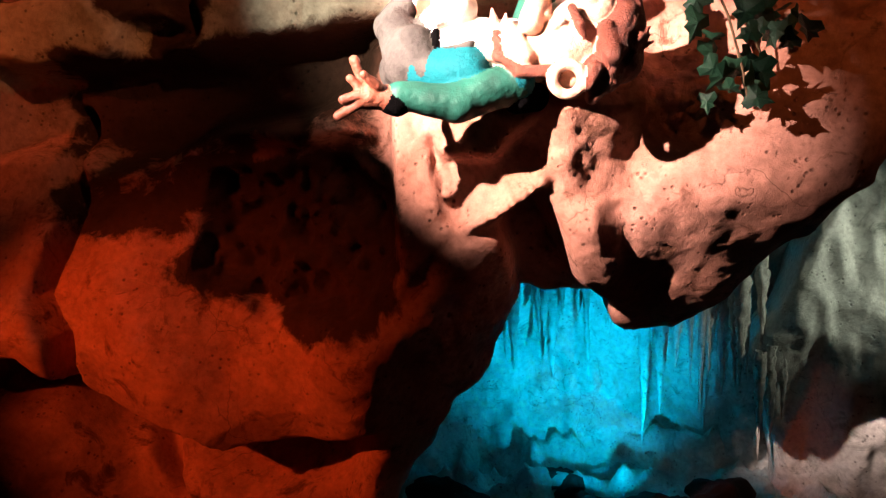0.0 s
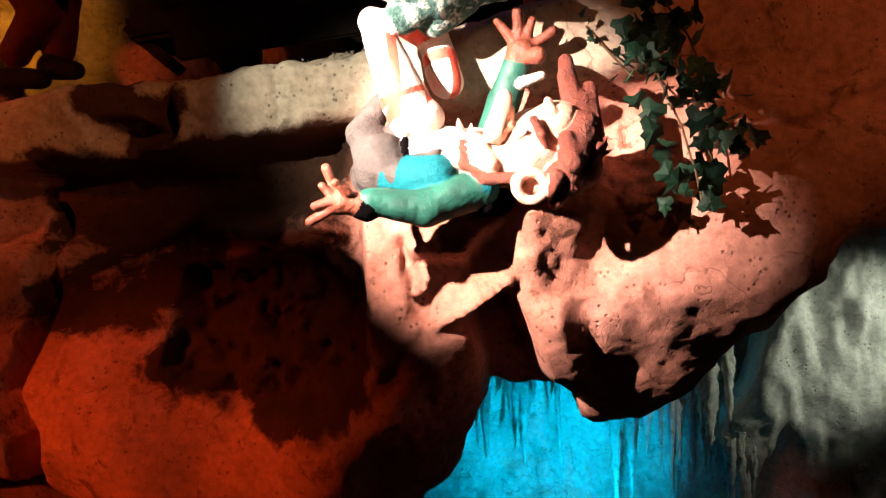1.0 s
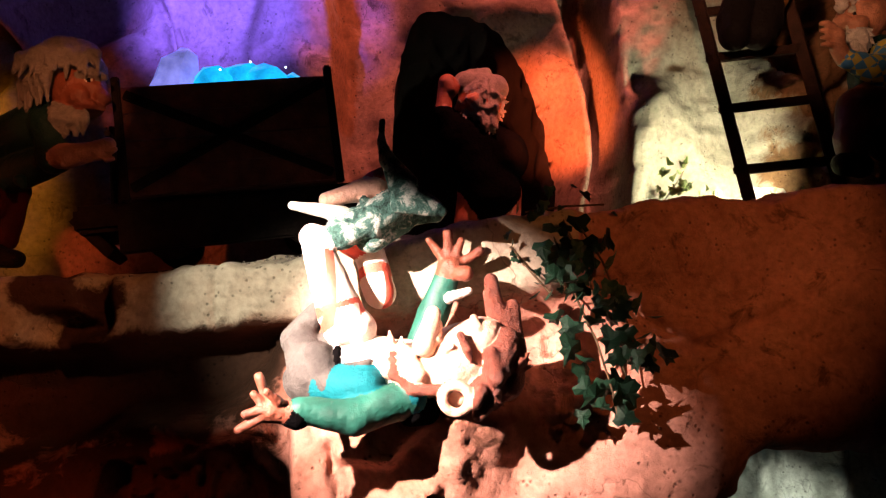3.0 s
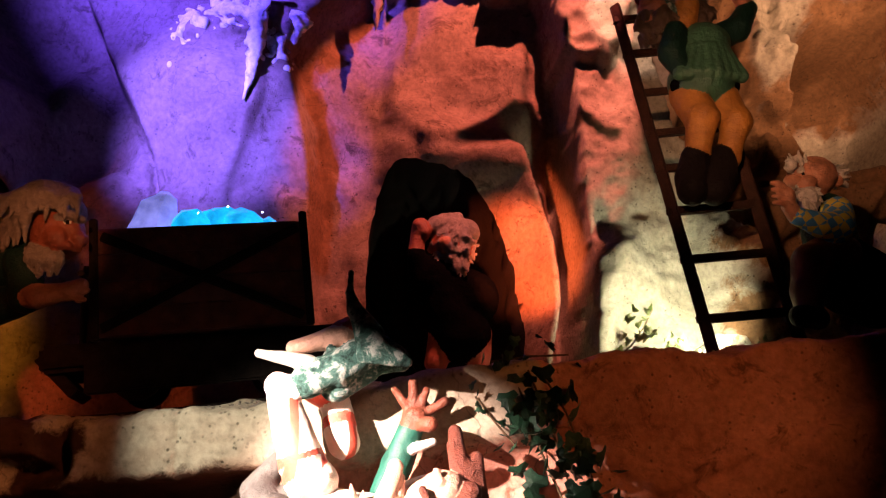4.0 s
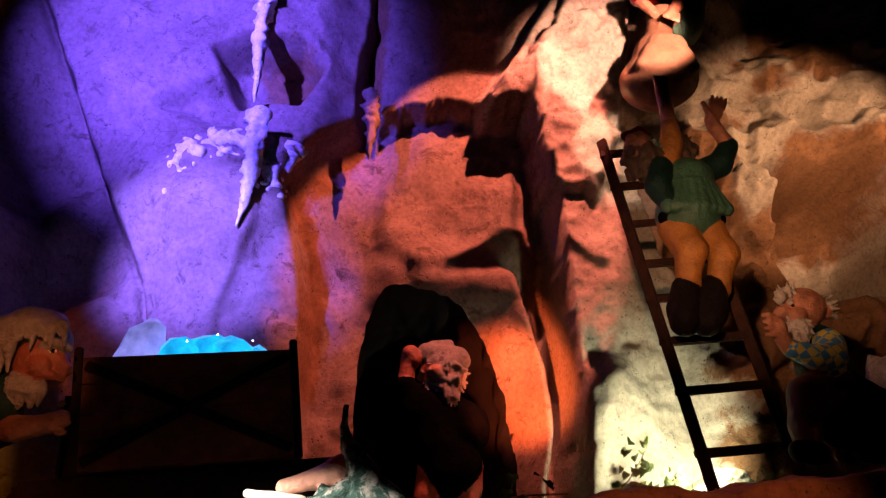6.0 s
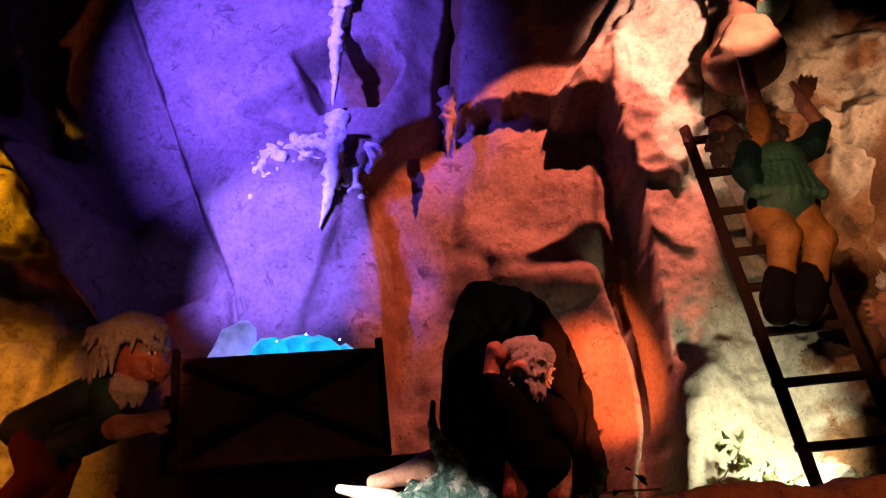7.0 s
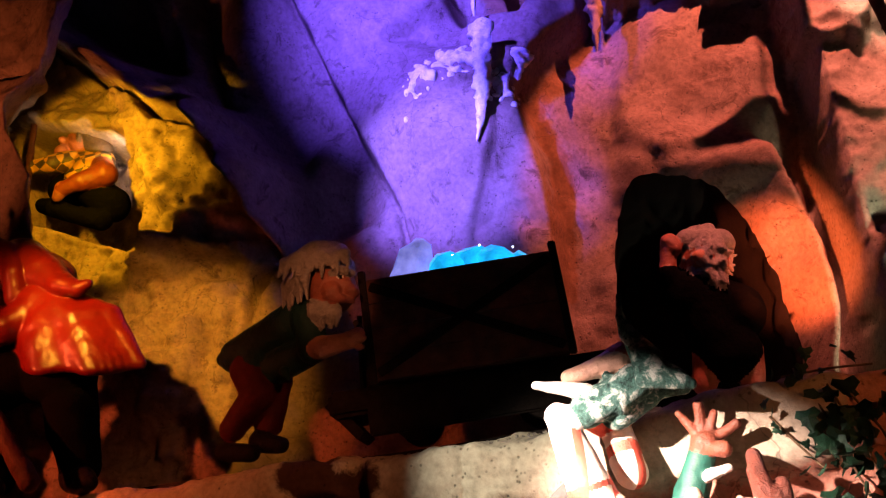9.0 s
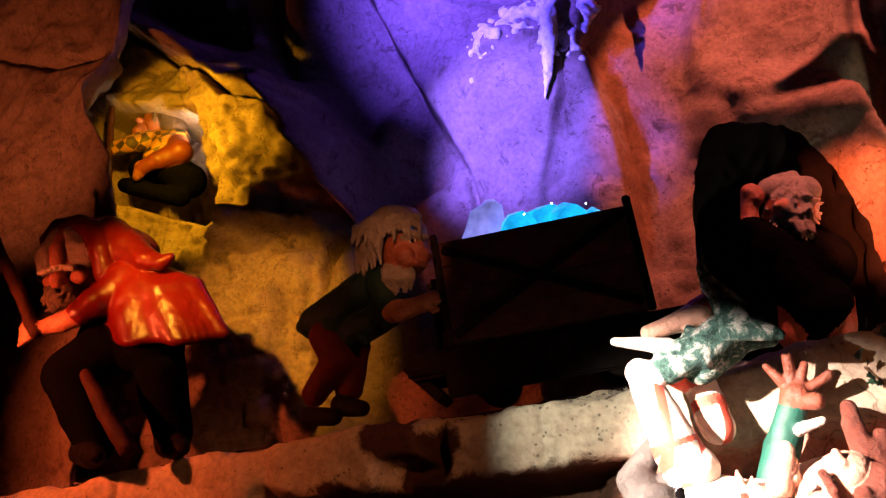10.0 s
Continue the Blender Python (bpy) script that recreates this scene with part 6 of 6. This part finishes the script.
s.build("gnome_statue", (1.69, 3.62, 3.30), 0.0065, 0.010, "gnome statue in green jacket and ochre trousers climbing the ladder", "statue")

s = Sculpt((2.3, 3.6, 2.75))
s.ell((2.24, 3.50, 3.45), (0.115, 0.11, 0.105), 0, "skin_tan")
s.ell((2.105, 3.44, 3.40), (0.042, 0.045, 0.036), 0, "skin_tan")
s.ell((2.16, 3.42, 3.385), (0.05, 0.045, 0.04), 0, "skin_tan")
s.ell((2.355, 3.47, 3.43), (0.025, 0.02, 0.045), -10, "skin_tan")
s.locks((2.14, 3.45, 3.49), 0.045, 22, 0.05, 0.013, "white_hair", 61, (-0.5, -0.2, 0.6))
s.ell((2.16, 3.44, 3.32), (0.07, 0.055, 0.045), 0, "white_hair")
s.locks((2.16, 3.44, 3.31), 0.06, 40, 0.06, 0.013, "white_hair", 62, (0, -0.3, -0.8))
s.locks((2.35, 3.50, 3.46), 0.045, 24, 0.055, 0.014, "white_hair", 63, (0.7, -0.2, -0.3))
s.ell((2.14, 3.40, 3.425), (0.014, 0.01, 0.01), 0, "black_leather")
s.ell((2.31, 3.55, 3.26), (0.11, 0.12, 0.10), 0, "tunic_dark")
s.limb([(2.31, 3.55, 3.26, 0.12), (2.33, 3.56, 3.10, 0.13)], "tunic_dark")
s.limb([(2.30, 3.43, 3.24, 0.075), (2.25, 3.36, 3.14, 0.075), (2.15, 3.33, 3.14, 0.06), (2.04, 3.31, 3.17, 0.045)], "patch_cloth")
s.limb([(2.02, 3.31, 3.18, 0.035), (1.99, 3.30, 3.22, 0.035)], "skin_tan")
s.ell((1.985, 3.30, 3.27), (0.04, 0.04, 0.05), 0, "skin_tan")
s.fingers((1.965, 3.28, 3.27), (-0.8, -0.2, 0.1), (0, 0, 0.09), 4, 0.06, 0.015, "skin_tan")
s.limb([(2.30, 3.5, 3.04, 0.12), (2.14, 3.42, 2.98, 0.10), (2.09, 3.42, 2.86, 0.075), (2.10, 3.44, 2.74, 0.06)], "orange_cloth")
s.limb([(2.36, 3.55, 3.04, 0.13), (2.50, 3.52, 2.92, 0.14), (2.45, 3.5, 2.80, 0.11)], "dark_cloth")
s.limb([(2.30, 3.46, 2.86, 0.11), (2.48, 3.46, 2.80, 0.10)], "dark_cloth")
s.limb([(2.02, 3.38, 2.72, 0.05), (2.12, 3.42, 2.72, 0.055)], "black_leather")
s.build("gnome_statue", (2.3, 3.6, 2.75), 0.0062, 0.009, "kneeling white-bearded gnome statue in patchwork sleeves beside the ladder", "statue")

# ---- ivy over the rock ----


def leaf_mesh(material):
    bm = bmesh.new()
    outline = [(0, 0), (0.35, -0.12), (0.5, 0.18), (0.27, 0.42), (0.36, 0.62), (0.14, 0.7), (0, 1.05), (-0.14, 0.7), (-0.36, 0.62), (-0.27, 0.42), (-0.5, 0.18), (-0.35, -0.12)]
    mid = bm.verts.new((0, 0.35, 0.10))
    ring = [bm.verts.new((x, y, -0.10 * abs(x) - 0.10 * max(0, y - 0.5))) for x, y in outline]
    for a, b in zip(ring, ring[1:] + ring[:1]):
        bm.faces.new((mid, a, b))
    bmesh.ops.solidify(bm, geom=bm.faces[:], thickness=0.02)
    me = bpy.data.meshes.new("leaf")
    bm.to_mesh(me)
    bm.free()
    me.materials.append(material)
    return me


LEAF_MESH = leaf_mesh(LEAF)
PALE_MESH = leaf_mesh(LEAF_PALE)


def ivy(label, runs, count, seed, size=0.062, leaf=LEAF_MESH):
    """Stems hanging along runs of points, with leaves as parts."""
    rng = random.Random(seed)
    base = Vector(runs[0][0])
    plant = thing("ivy", base, label, "ivy")
    for run in runs:
        cu = bpy.data.curves.new("stem", "CURVE")
        cu.dimensions, cu.bevel_depth = "3D", 0.004
        sp = cu.splines.new("POLY")
        sp.points.add(len(run) - 1)
        for p, q in zip(sp.points, run):
            p.co = (*(Vector(q) - base), 1)
        cu.materials.append(STEM)
        st = new("stem", cu)
        st.parent = plant
    for n in range(count):
        run = runs[n % len(runs)]
        k = rng.uniform(0, len(run) - 1.001)
        i = int(k)
        p = Vector(run[i]).lerp(Vector(run[i + 1]), k - i) - base
        lf = new("leaf", leaf)
        lf.parent = plant
        sc = size * rng.uniform(0.55, 1.15)
        lf.matrix_basis = Matrix.Translation(p + Vector((rng.gauss(0, 0.06), rng.uniform(-0.06, 0.01), rng.gauss(0, 0.04)))) @ \
            pose(0, 0, 0, 90 + rng.gauss(-25, 28), rng.gauss(180, 40), rng.gauss(0, 35)) @ Matrix.Diagonal((sc, sc, sc, 1))
    return plant


ivy("dark green ivy hanging over the rock ledge", [
    [(0.62, 2.92, 2.40), (0.66, 2.84, 2.26), (0.70, 2.80, 2.10), (0.76, 2.78, 1.95), (0.80, 2.77, 1.8), (0.82, 2.76, 1.68)],
    [(0.72, 2.92, 2.42), (0.80, 2.83, 2.24), (0.86, 2.80, 2.06), (0.90, 2.80, 1.92)],
    [(0.68, 2.9, 2.4), (0.74, 2.82, 2.2), (0.78, 2.78, 2.02), (0.86, 2.77, 1.82)],
], 80, 3, 0.088)
ivy("sparse ivy creeping over the ledge's brow", [
    [(0.48, 2.88, 2.30), (0.55, 2.84, 2.2), (0.62, 2.84, 2.12)],
    [(0.55, 2.96, 2.44), (0.7, 2.95, 2.46), (0.85, 2.97, 2.47)],
], 30, 4, 0.05)

ivy("small pale green leaves at the ladder's foot", [
    [(1.28, 3.84, 2.58), (1.38, 3.86, 2.66), (1.46, 3.88, 2.76), (1.52, 3.90, 2.86)],
    [(1.33, 3.82, 2.57), (1.46, 3.84, 2.60), (1.58, 3.88, 2.64), (1.66, 3.90, 2.70)],
    [(1.76, 3.86, 2.60), (1.88, 3.88, 2.62), (2.0, 3.90, 2.64), (2.1, 3.9, 2.68)],
], 75, 8, 0.05, PALE_MESH)

# ---- loose grit along the ledge's brow ----


def build_grit():
    rng = np.random.default_rng(5)
    n = 1400
    x = rng.uniform(-4.0, 2.6, n)
    y = np.maximum(front_face(x, ledge_z(x) - 0.03) + 0.05, 3.06) + rng.uniform(0.0, 0.36, n)
    base = np.array([[1, 1, 1], [-1, -1, 1], [-1, 1, -1], [1, -1, -1]], float)
    v = base[None] * rng.uniform(0.003, 0.008, (n, 1, 1)) * rng.uniform(0.6, 1.3, (n, 4, 3))
    v[..., 0] += x[:, None]
    v[..., 1] += y[:, None]
    v[..., 2] += (ledge_z(x) - 0.01)[:, None]
    f = np.array([[0, 1, 2], [0, 3, 1], [0, 2, 3], [1, 3, 2]])
    faces = (np.arange(n)[:, None, None] * 4 + f[None]).reshape(-1, 3)
    tagged(new("grit", mesh_of("grit", v.reshape(-1, 3), faces, [GRAVEL], None, False)), "loose stone grit along the ledge", "gravel", "", "stuff")


build_grit()
